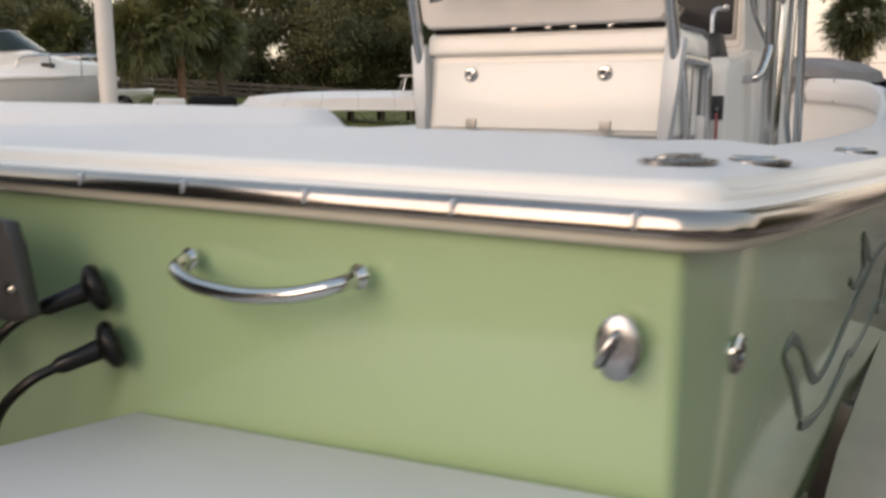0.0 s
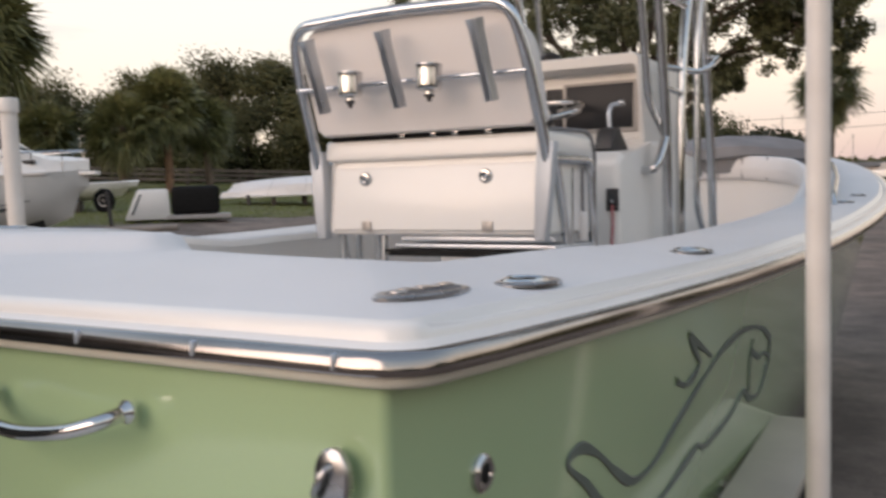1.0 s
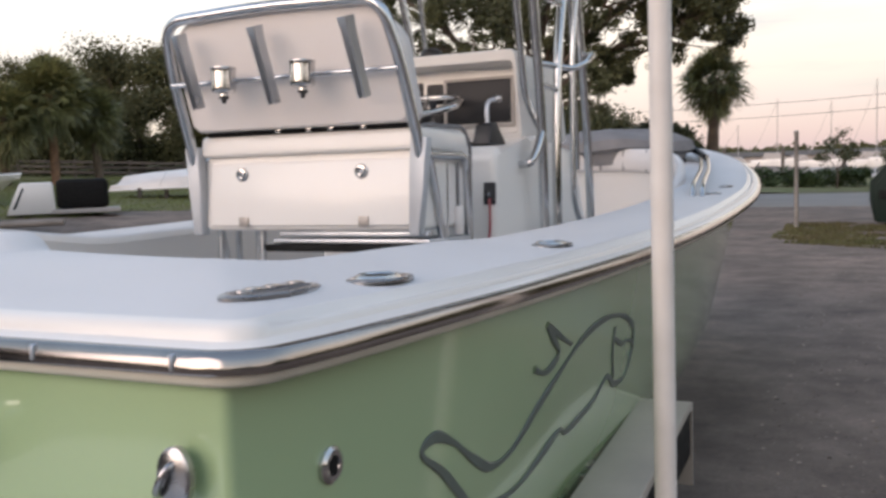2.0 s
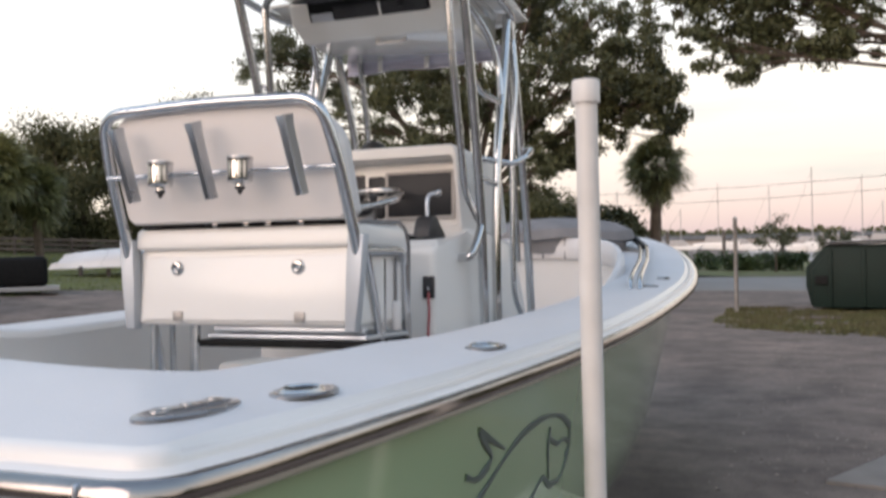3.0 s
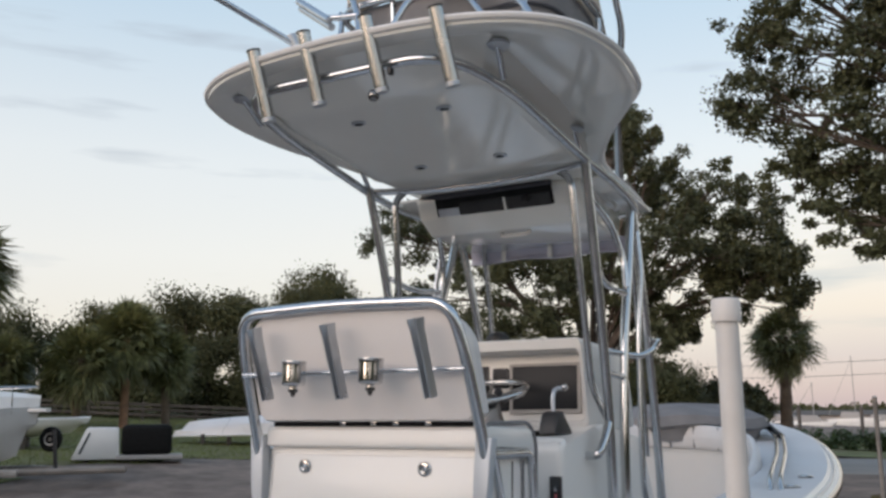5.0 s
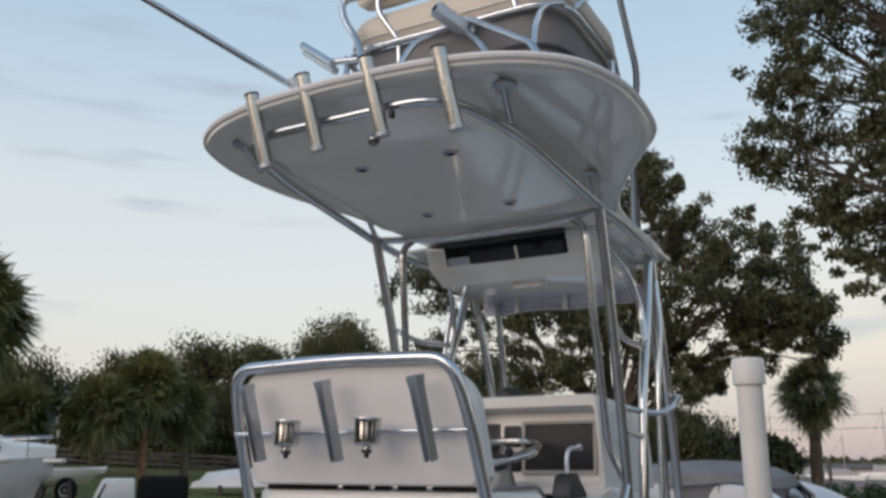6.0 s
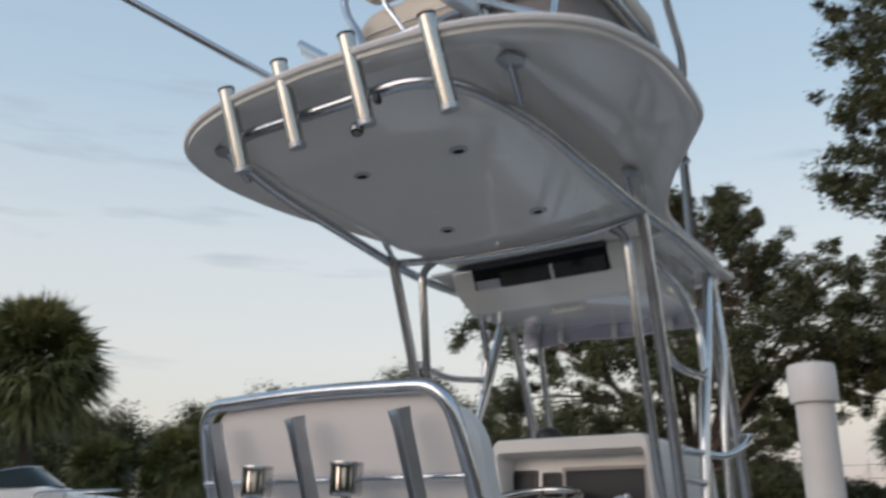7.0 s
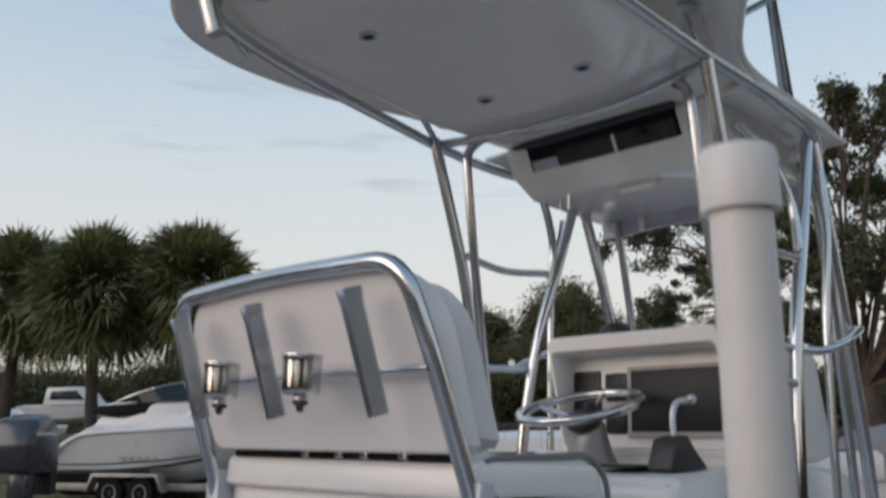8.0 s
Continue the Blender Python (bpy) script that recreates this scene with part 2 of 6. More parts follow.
def lathe(profile, seg=20, m=None, bm=None):
    """Turns (radius, height) pairs round z."""
    bm = bm or bmesh.new()
    m = m or Matrix()
    rings = []
    for r, h in profile:
        rings.append([bm.verts.new(m @ Vector((r * math.cos(2 * math.pi * j / seg), r * math.sin(2 * math.pi * j / seg), h))) for j in range(seg)])
    for a, b in zip(rings, rings[1:]):
        for j in range(seg):
            bm.faces.new((a[j], a[(j + 1) % seg], b[(j + 1) % seg], b[j]))
    bm.faces.new(rings[0][::-1])
    bm.faces.new(rings[-1])
    return bm


def prism(outline, lo, hi, axis="x", bev=0.0, seg=2):
    """A flat outline pulled along an axis from lo to hi."""
    bm = bmesh.new()
    def at(u, v, w):
        return {"x": (w, u, v), "y": (u, w, v), "z": (u, v, w)}[axis]
    a = [bm.verts.new(at(u, v, lo)) for u, v in outline]
    b = [bm.verts.new(at(u, v, hi)) for u, v in outline]
    k = len(a)
    bm.faces.new(a)
    bm.faces.new(b[::-1])
    for i in range(k):
        bm.faces.new((a[i], b[i], b[(i + 1) % k], a[(i + 1) % k]))
    if bev:
        bmesh.ops.bevel(bm, geom=list(bm.edges), offset=bev, segments=seg, affect="EDGES", profile=0.5)
    return bm


def loft(rings, closed=True, caps=False):
    bm = bmesh.new()
    vs = [[bm.verts.new(p) for p in r] for r in rings]
    k = len(vs[0])
    for a, b in zip(vs, vs[1:]):
        for j in range(k if closed else k - 1):
            bm.faces.new((a[j], a[(j + 1) % k], b[(j + 1) % k], b[j]))
    if caps:
        bm.faces.new(vs[0][::-1])
        bm.faces.new(vs[-1])
    return bm


def rrect(w, h, r, n=5):
    """A rounded rectangle about the origin, as (u, v) pairs."""
    out = []
    for cx, cy, a0 in ((w / 2 - r, h / 2 - r, 0), (-w / 2 + r, h / 2 - r, 90), (-w / 2 + r, -h / 2 + r, 180), (w / 2 - r, -h / 2 + r, 270)):
        for j in range(n + 1):
            a = radians(a0 + 90 * j / n)
            out.append((cx + r * math.cos(a), cy + r * math.sin(a)))
    return out


# ---- ground ----
def ground_z(x, y):
    """The yard is level by the boat and climbs gently inland, towards minus x, less so abaft."""
    d = min(max(0.0, -x - 1.5), 45.0)
    f = min(1.0, max(0.0, (y - 9.5) / 5.0))
    return 0.058 * (d - 1.5 * (1 - math.exp(-d / 1.5))) * (0.42 + 0.58 * f * f * (3 - 2 * f))


def sheet(name, xs, ys, lift, material, kind_label, category):
    bm = bmesh.new()
    grid = [[bm.verts.new((x, y, ground_z(x, y) + lift)) for x in xs] for y in ys]
    for j in range(len(ys) - 1):
        for i in range(len(xs) - 1):
            bm.faces.new((grid[j][i], grid[j][i + 1], grid[j + 1][i + 1], grid[j + 1][i]))
    return tagged(part(name, bm, material), kind_label, category, kind="structure")


def ground_material():
    m = mat("worn_asphalt_and_gravel", (0.235, 0.19, 0.162), (0.135, 0.11, 0.096), 0.42, 0.92, bump=0.35, bscale=60, rvar=0.04, detail=9)
    n, l = m.node_tree.nodes, m.node_tree.links
    b = n["Principled BSDF"]
    base = b.inputs["Base Color"].links[0].from_socket
    co = n.new("ShaderNodeTexCoord")
    fine = n.new("ShaderNodeTexVoronoi")
    fine.inputs["Scale"].default_value = 75
    mix = n.new("ShaderNodeMix")
    mix.data_type, mix.blend_type = "RGBA", "MULTIPLY"
    mix.inputs["Factor"].default_value = 0.35
    ramp = n.new("ShaderNodeValToRGB")
    ramp.color_ramp.elements[0].color, ramp.color_ramp.elements[1].color = (0.55, 0.53, 0.52, 1), (1.5, 1.45, 1.4, 1)
    l.new(co.outputs["Object"], fine.inputs["Vector"])
    l.new(fine.outputs["Color"], ramp.inputs[0])
    l.new(base, mix.inputs["A"])
    l.new(ramp.outputs[0], mix.inputs["B"])
    patch = n.new("ShaderNodeTexNoise")
    patch.inputs["Scale"].default_value, patch.inputs["Detail"].default_value, patch.inputs["Roughness"].default_value = 1.5, 10.0, 0.66
    pr = n.new("ShaderNodeValToRGB")
    pr.color_ramp.elements[0].position, pr.color_ramp.elements[1].position = 0.36, 0.66
    pr.color_ramp.elements[0].color, pr.color_ramp.elements[1].color = (0.58, 0.56, 0.55, 1), (1.25, 1.22, 1.2, 1)
    mix2 = n.new("ShaderNodeMix")
    mix2.data_type, mix2.blend_type = "RGBA", "MULTIPLY"
    mix2.inputs["Factor"].default_value = 1.0
    l.new(co.outputs["Object"], patch.inputs["Vector"])
    l.new(patch.outputs[0], pr.inputs[0])
    l.new(mix.outputs["Result"], mix2.inputs["A"])
    l.new(pr.outputs[0], mix2.inputs["B"])
    l.new(mix2.outputs["Result"], b.inputs["Base Color"])
    return m


def steps(*runs):
    """Grid lines: runs of (start, end, step)."""
    out = []
    for a, b, s in runs:
        k = max(1, round((b - a) / s))
        out += [a + (b - a) * i / k for i in range(k)]
    return out + [runs[-1][1]]


sheet("ground", steps((-900, -100, 200), (-100, -48, 10), (-48, -4, 2), (-4, 0, 0.4), (0, 60, 12), (60, 900, 200)),
      steps((-900, -60, 200), (-60, 4, 8), (4, 26, 1), (26, 80, 9), (80, 900, 200)), 0.0, ground_material(), "worn grey asphalt and gravel boat yard", "ground")


# ---- the boat, in its own frame: x to starboard, y to the bow, z up from the aft deck; it stands a little bow-down ----
BOAT = Matrix.Translation((0, 0, 1.40)) @ Matrix.Rotation(radians(-2.5), 4, "X")
LENGTH = 7.96


def half_beam(y):
    if y <= 4.34:
        return 1.09 + 0.2036 * (1 - (1 - max(y, 0) / 4.34) ** 2)
    return 1.2936 * max(0.0, 1 - min(1, (y - 4.34) / (LENGTH - 4.34)) ** 1.727) ** (1 / 2.584)


def deck_z(y):
    return -0.005 + 0.0107 * y + 0.0056 * max(y, 0) ** 2.232


NS = 34


def outline(n_stern=NS, n_side=70, r=0.075):
    """The sheer line, from the middle of the transom round starboard to the bow: (x, y) pairs."""
    pts = [(x, 0.0) for x in np.linspace(0, half_beam(0) - r, n_stern)]
    for a in np.linspace(-90, 0, 8)[1:]:
        pts.append((half_beam(0) - r + r * math.cos(radians(a)), r + r * math.sin(radians(a))))
    for u in np.linspace(0, 1, n_side)[1:]:
        y = r + (LENGTH - r) * math.sin(u * math.pi / 2) ** 1.15
        pts.append((half_beam(y) if u < 1 else 0.0, y))
    return pts


def loop(half):
    """Closes a starboard half line with its mirror image."""
    return half + [(-x, y) for x, y in half[-2:0:-1]]


OUT = loop(outline())


def inward(pts, d):
    """The closed line, moved in by d."""
    out, k = [], len(pts)
    for i in range(k):
        a, b = Vector(pts[i - 1]), Vector(pts[(i + 1) % k])
        t = (b - a).normalized()
        out.append((pts[i][0] - t.y * d, pts[i][1] + t.x * d))
    return out


def soft_step(t):
    t = min(1.0, max(0.0, t))
    return t * t * (3 - 2 * t)


def cockpit_half():
    """The coaming's line, with as many points as the sheer line."""
    pts = []
    for i in range(len(outline())):
        if i < NS:
            pts.append((0.66 * i / (NS - 1), 0.43))
        elif i < NS + 7:
            a = radians(-90 + 90 * (i - NS + 1) / 7)
            pts.append((0.66 + 0.15 * math.cos(a), 0.58 + 0.15 * math.sin(a)))
        else:
            u = (i - NS - 6) / 69
            yy = 0.58 + 5.57 * math.sin(u * math.pi / 2) ** 1.1
            w = max(0.0, half_beam(yy) - 0.43 + 0.10 * (1 - soft_step((yy - 0.9) / 0.6))) * max(0.0, 1 - max(0, (yy - 4.6) / 1.55) ** 3) ** 0.5
            pts.append((w if u < 1 else 0.0, yy))
    return pts


def slant(x, y):
    """The aft coaming runs forward towards the port side."""
    return y + 0.22 * soft_step((0.75 - x) / 1.0) * min(1, max(0, 1 - (y - 0.43) / 1.9))


COCKPIT = [(x, slant(x, y)) for x, y in loop(cockpit_half())]


def camber(x, y):
    """The aft deck is crowned towards the cockpit."""
    return 0.042 * soft_step((min(half_beam(y) - abs(x), y) - 0.05) / 0.40) * (1 - soft_step((y - 0.8) / 0.9))


def rise(x, y):
    """A flat-topped raised corner on the port quarter, fading out along the port gunwale."""
    lift = max(0.0, 0.084 - deck_z(y) - camber(x, y)) * soft_step((0.13 - x) / 0.08) * soft_step((y - 0.41 - 0.22 * x) / 0.10)
    return lift * (1 - soft_step((y - 1.0) / 0.7))


boat = thing("boat", BOAT, "pale seafoam green fishing boat with white deck on a trailer", "boat")


def side_inset(y, d):
    """How far the hull's side lies inside the rail, d below the sheer."""
    f = min(1, max(0, y / LENGTH))
    return 0.026 + 0.028 * max(0.0, 1 - y / 1.2) + 0.020 * min(y, 3.0) + (0.12 * min(1, y / 1.5) + 0.55 * f ** 3) * d + 0.25 * max(0, d - 0.68)


def side_x(y, z):
    return half_beam(y) - side_inset(y, max(0, deck_z(y) - 0.062 - z))


def build_hull():
    rings = []
    for x, y in outline(r=0.018):
        f = min(1, max(0, y / LENGTH))
        ring = []
        top = deck_z(y) - 0.062
        for d in (0.0, 0.05, 0.12, 0.22, 0.34, 0.46, 0.58, 0.68, 0.73):
            d2 = d * (1 + 0.35 * f)
            hb = half_beam(y)
            keep = max(0.0, 1 - side_inset(max(y, 0), d2) / max(hb, 0.25))
            yy = y - 1.65 * max(0, f - 0.55) * d2 + (0.02 + 0.04 * d if y < 0.035 else 0)
            ring.append((x * keep, yy, top - d2))
        zk = -0.98 + 0.62 * max(0, f - 0.5) ** 1.5 * 2
        ring.append((x * 0.45, ring[-1][1], (ring[-1][2] + zk) / 2 - 0.06))
        ring.append((0.0, ring[-1][1] - 0.02, min(zk, ring[-1][2] - 0.03)))
        rings.append(ring)
    full = rings + [[(-a, b, c) for a, b, c in r] for r in rings[-2:0:-1]]
    k = len(full[0])
    bm = bmesh.new()
    vs = [[bm.verts.new(p) for p in r] for r in full]
    for i in range(len(vs)):
        a, b = vs[i], vs[(i + 1) % len(vs)]
        for j in range(k - 1):
            bm.faces.new((a[j], b[j], b[j + 1], a[j + 1]))
    bmesh.ops.remove_doubles(bm, verts=bm.verts, dist=0.0008)
    bmesh.ops.dissolve_degenerate(bm, edges=bm.edges, dist=0.0005)
    return bm


part("hull", build_hull(), M_HULL, boat, "glossy pale green gelcoat hull")


def ring_at(pts, dz, extra=False):
    return [(x, y, deck_z(y) + dz + (camber(x, y) + rise(x, y) if dz > -0.03 or extra else 0)) for x, y in pts]


def build_deck():
    prof = [(0.02, -0.062), (-0.006, -0.055), (-0.009, -0.047), (-0.006, -0.041), (0.004, -0.037), (0.014, -0.035), (0.0172, -0.034), (0.018, -0.032)]
    rings = [ring_at(inward(OUT, d), z) for d, z in prof[:8]]
    # along the sides the roll turns into a bead with a cove behind it; at the stern it stays plain
    for (d, z), (d2, z2) in zip([(0.0185, -0.0285), (0.0195, -0.0240), (0.0210, -0.0200), (0.0230, -0.0165), (0.0255, -0.0135), (0.0290, -0.0112), (0.0335, -0.0095), (0.040, -0.008)],
                                [(0.019, -0.0250), (0.0225, -0.0215), (0.029, -0.0215), (0.034, -0.0245), (0.039, -0.0265), (0.044, -0.0220), (0.050, -0.0130), (0.058, -0.008)]):
        a, b = inward(OUT, d), inward(OUT, d2)
        ring = []
        for p, q in zip(a, b):
            t = min(1, max(0, (p[1] - 0.05) / 0.16)) if abs(p[0]) > 0.6 or p[1] > 3 else 0.0
            t = t * t * (3 - 2 * t)
            x, y = p[0] * (1 - t) + q[0] * t, p[1] * (1 - t) + q[1] * t
            ring.append((x, y, deck_z(y) + z * (1 - t) + z2 * t + camber(x, y) + rise(x, y)))
        rings.append(ring)
    return loft(rings)


part("deck_edge", build_deck(), M_GEL, boat, "rolled white gelcoat deck edge")


def build_deck_top():
    a = []
    for p, q in zip(inward(OUT, 0.040), inward(OUT, 0.058)):
        t = min(1, max(0, (p[1] - 0.05) / 0.16)) if abs(p[0]) > 0.6 or p[1] > 3 else 0.0
        t = t * t * (3 - 2 * t)
        a.append((p[0] * (1 - t) + q[0] * t, p[1] * (1 - t) + q[1] * t))
    rings = []
    for t in [k / 26 for k in range(27)]:
        pts = [(p[0] * (1 - t) + q[0] * t, p[1] * (1 - t) + q[1] * t) for p, q in zip(a, COCKPIT)]
        rings.append(ring_at(pts, -0.008 if t == 1 else -0.008 * max(0.0, 1 - t / 0.22) ** 1.6))
    return loft(rings)


part("deck", build_deck_top(), M_NONSKID, boat, "pale blue-white nonskid deck")


def build_liner():
    rings = [ring_at(COCKPIT, -0.008), ring_at(inward(COCKPIT, 0.012), -0.03, True), ring_at(inward(COCKPIT, -0.01), -0.07, True)]
    rings.append([(x, y, -0.60) for x, y in inward(COCKPIT, 0.0)])
    rings.append([(x * 0.96, 3.2 + (y - 3.2) * 0.985, -0.64) for x, y in COCKPIT])
    bm = loft(rings)
    return bm


part("cockpit_liner", build_liner(), M_GEL, boat, "smooth white cockpit side liner")
sole = bmesh.new()
sole.faces.new([sole.verts.new((x * 0.97, 3.2 + (y - 3.2) * 0.99, -0.62)) for x, y in COCKPIT])
bmesh.ops.triangulate(sole, faces=sole.faces)
part("cockpit_sole", sole, M_NONSKID, boat, "pale nonskid cockpit floor")


def build_rail(d, z, r, flat):
    return rod([(x, y, deck_z(y) + z) for x, y in inward(OUT, d)], r, 10, True, flat)


rail_face = [(-0.004, -0.0405), (-0.016, -0.0420), (-0.0200, -0.0455), (-0.0232, -0.0530), (-0.0252, -0.0610), (-0.0258, -0.0680), (-0.0245, -0.0718), (-0.018, -0.0745), (-0.002, -0.0750)]
part("rub_rail", loft([[(x, y, deck_z(y) + z) for x, y in inward(OUT, d)] for d, z in rail_face]), M_RUBM, boat, "polished metal rub rail")
part("rub_rail_backing", build_rail(0.004, -0.079, 0.013, 1.0), M_CREAM, boat, "cream rub rail backing strip")
for i in range(-4, 5):
    bm = bmesh.new()
    x = 0.247 * i
    block(x - 0.003, x + 0.003, -0.0285, -0.012, -0.072, -0.050, 0.002, 1, bm)
    part("rail_joint", bm, M_ALU2, boat)

# transom fittings
bm = rod(bend([(0.235, 0.0, -0.180), (0.245, -0.045, -0.186), (0.30, -0.062, -0.206), (0.41, -0.066, -0.213), (0.515, -0.062, -0.199), (0.567, -0.045, -0.183), (0.574, 0.0, -0.174)], 0.05), 0.0125, 12)
for px, pz in ((0.235, -0.180), (0.574, -0.174)):
    lathe([(0.019, 0), (0.019, 0.004), (0.014, 0.010), (0.010, 0.016)], 16, Matrix.Translation((px, 0.002, pz)) @ Matrix.Rotation(radians(90), 4, "X"), bm)
part("transom_handle", bm, M_CHROME, boat, "bowed polished grab handle")


def build_eye():
    bm = bmesh.new()
    m = Matrix.Translation((0.968, 0.0, -0.220)) @ Matrix.Rotation(radians(90), 4, "X") @ Matrix.Diagonal((0.72, 1.05, 1, 1))
    lathe([(0.040, -0.004), (0.040, 0.006), (0.034, 0.010), (0.012, 0.011)], 24, m, bm)
    tube(bm, [(0.958 + 0.012 * math.cos(a), -0.008 - 0.014 * max(0, math.sin(a)), -0.222 + 0.022 * math.cos(a)) for a in np.linspace(0, math.pi, 12)], 0.0055, 8)
    return bm


part("transom_eye", build_eye(), M_FIT, boat, "stainless tie-down eye on an oval plate")
bm = lathe([(0.030, -0.004), (0.030, 0.004), (0.024, 0.009), (0.016, 0.008), (0.013, -0.002)], 20, Matrix.Translation((side_x(0.245, -0.262), 0.245, -0.262)) @ Matrix.Rotation(radians(90), 4, "Y"))
drain = part("side_drain", bm, M_CHROME, boat, "stainless through-hull fitting")
# dark disc in place of the shaded bore
part("bore", lathe([(0.013, -0.002), (0.013, 0.006)], 16, Matrix.Translation((side_x(0.245, -0.262) + 0.001, 0.245, -0.262)) @ Matrix.Rotation(radians(90), 4, "Y")), M_DARKIN, drain)

# swim platform on the transom, starboard of the motor, and its twin to port
for s in (1, -1):
    poly = [(0.07 if s > 0 else -1.04, 0.03), (0.045 if s > 0 else -1.04, -0.22), (0.0 if s > 0 else -1.04, -0.62), (1.04 if s > 0 else -0.62, -0.62), (1.06 if s > 0 else -0.62, -0.5), (1.06 if s > 0 else -0.62, 0.0)]
    bm = prism(poly, -0.57, -0.473, "z", 0.012)
    for v in bm.verts:
        v.co.z += 0.072 * (abs(v.co.x) - 0.06)
    part("swim_platform", bm, M_NONSKID, boat, "pale grey moulded swim platform")
# rigging boots and cables on the transom, and the motor's clamp
for px, pz in ((0.008, -0.252), (0.044, -0.350)):
    m = Matrix.Translation((px, 0.0, pz)) @ Vector((0, 0, 1)).rotation_difference(Vector((-0.55, -0.75, -0.35))).to_matrix().to_4x4()
    boot = part("rigging_boot", lathe([(0.036, -0.012), (0.043, -0.004), (0.044, 0.006), (0.040, 0.013), (0.030, 0.018), (0.019, 0.024), (0.017, 0.055), (0.016, 0.09), (0.011, 0.10)], 22, m), M_BOOT, boat, "black rubber rigging boot")
    a = Vector((px, 0, pz)) + Vector((-0.55, -0.75, -0.35)).normalized() * 0.095
    part("cable", rod(crv([a, a + Vector((-0.035, -0.04, -0.03)), a + Vector((-0.09, -0.06, -0.10)), a + Vector((-0.15, -0.05, -0.24)), a + Vector((-0.20, -0.02, -0.40))], 6), 0.0095, 8), M_BOOT, boot)
clamp = part("motor_bracket", prism([(-0.62, -0.13), (-0.05, -0.13), (-0.036, -0.17), (0.004, -0.285), (-0.03, -0.30), (-0.62, -0.32)], -0.135, -0.105, "y", 0.008), M_COWL2, boat, "dark grey motor mounting bracket plate")
part("clamp_arm", prism([(-0.50, -0.10), (-0.24, -0.10), (-0.24, -0.40), (-0.50, -0.40)], -0.36, -0.13, "y", 0.02), M_BLACK, clamp)
for px, pz in ((-0.076, -0.197), (-0.033, -0.243), (-0.082, -0.261), (-0.13, -0.20)):
    part("bolt", lathe([(0.013, 0), (0.013, 0.008), (0.006, 0.012)], 6, Matrix.Translation((px, -0.135, pz)) @ Matrix.Rotation(radians(90), 4, "X")), M_CHROME, clamp)

motor = thing("outboard_motor", BOAT, "black outboard motor on the boat's transom", "outboard motor")
secs = [(-0.06, 0.17, 0.24, -0.72), (0.0, 0.20, 0.29, -0.72), (0.07, 0.21, 0.31, -0.73), (0.16, 0.205, 0.305, -0.73), (0.23, 0.19, 0.29, -0.72), (0.29, 0.14, 0.23, -0.70), (0.315, 0.07, 0.13, -0.68)]
part("cowl", loft([[(-0.44 + u, cy + v, z) for u, v in rrect(w * 2, ln * 2, w * 0.55)] for z, w, ln, cy in secs], True, True), M_BOOT, motor, "glossy black cowl")
part("midsection", prism([(-0.34, -0.10), (-0.90, -0.06), (-0.86, -0.45), (-0.80, -0.98), (-0.50, -0.98), (-0.42, -0.45)], -0.56, -0.32, "x", 0.04, 3), M_COWL2, motor, "dark grey midsection")


def oval_fitting(x, y, lx, ly, hole, label):
    z = deck_z(y) + camber(x, y) + rise(x, y)
    m = Matrix.Translation((x, y, z)) @ Matrix.Diagonal((lx, ly, 1, 1))
    ob = part("deck_fitting", lathe([(1.0, -0.004), (1.0, 0.0015), (0.95, 0.004), (0.84, 0.0048), (0.78, 0.0035), (0.74, 0.002)], 36, m), M_FIT, boat, label)
    if hole:
        c = m @ Matrix.Translation((-0.16, 0.08, 0)) @ Matrix.Diagonal((0.66, 0.52, 1, 1))
        part("collar", lathe([(1.18, 0.002), (1.12, 0.007), (1.0, 0.009), (0.90, 0.007), (0.86, 0.004)], 30, c), M_CHROME, ob, "polished rim of the rod tube")
        # the tube's shaded inside is a flat dark disc
        part("hole", lathe([(0.88, 0.003), (0.86, 0.0055)], 24, c @ Matrix.Translation((-0.06, 0.03, 0))), M_DARKIN, ob)
    else:
        part("slot", prism([(x + u * lx, y + v * ly) for u, v in rrect(1.1, 1.56, 0.4)], z + 0.001, z + 0.0046, "z", 0.0008), M_CANVAS, ob, "dark slot round the folded cleat")
        part("cleat_bar", prism([(x + u * lx, y + v * ly) for u, v in rrect(0.62, 1.44, 0.25)], z + 0.002, z + 0.0085, "z", 0.002), M_FIT, ob)
        for v in (-0.42, 0.0, 0.55):
            part("cleat_knuckle", lathe([(0.30 * lx, 0.004), (0.30 * lx, 0.0095), (0.12 * lx, 0.0115)], 12, Matrix.Translation((x, y + v * ly, z))), M_CHROME, ob)


oval_fitting(0.960, 0.240, 0.048, 0.120, False, "oval stainless pop-up cleat flush in the deck")
oval_fitting(1.018, 0.490, 0.050, 0.088, True, "oval stainless flush rod holder")
oval_fitting(1.066, 1.37, 0.050, 0.095, True, "oval stainless flush rod holder")
oval_fitting(1.145, 4.48, 0.042, 0.075, True, "oval stainless flush fitting")
oval_fitting(1.135, 4.00, 0.042, 0.075, True, "oval stainless flush fitting")
oval_fitting(-1.00, 0.88, 0.050, 0.095, True, "oval stainless fitting on the port gunwale")
oval_fitting(-1.07, 1.26, 0.050, 0.095, True, "oval stainless fitting on the port gunwale")


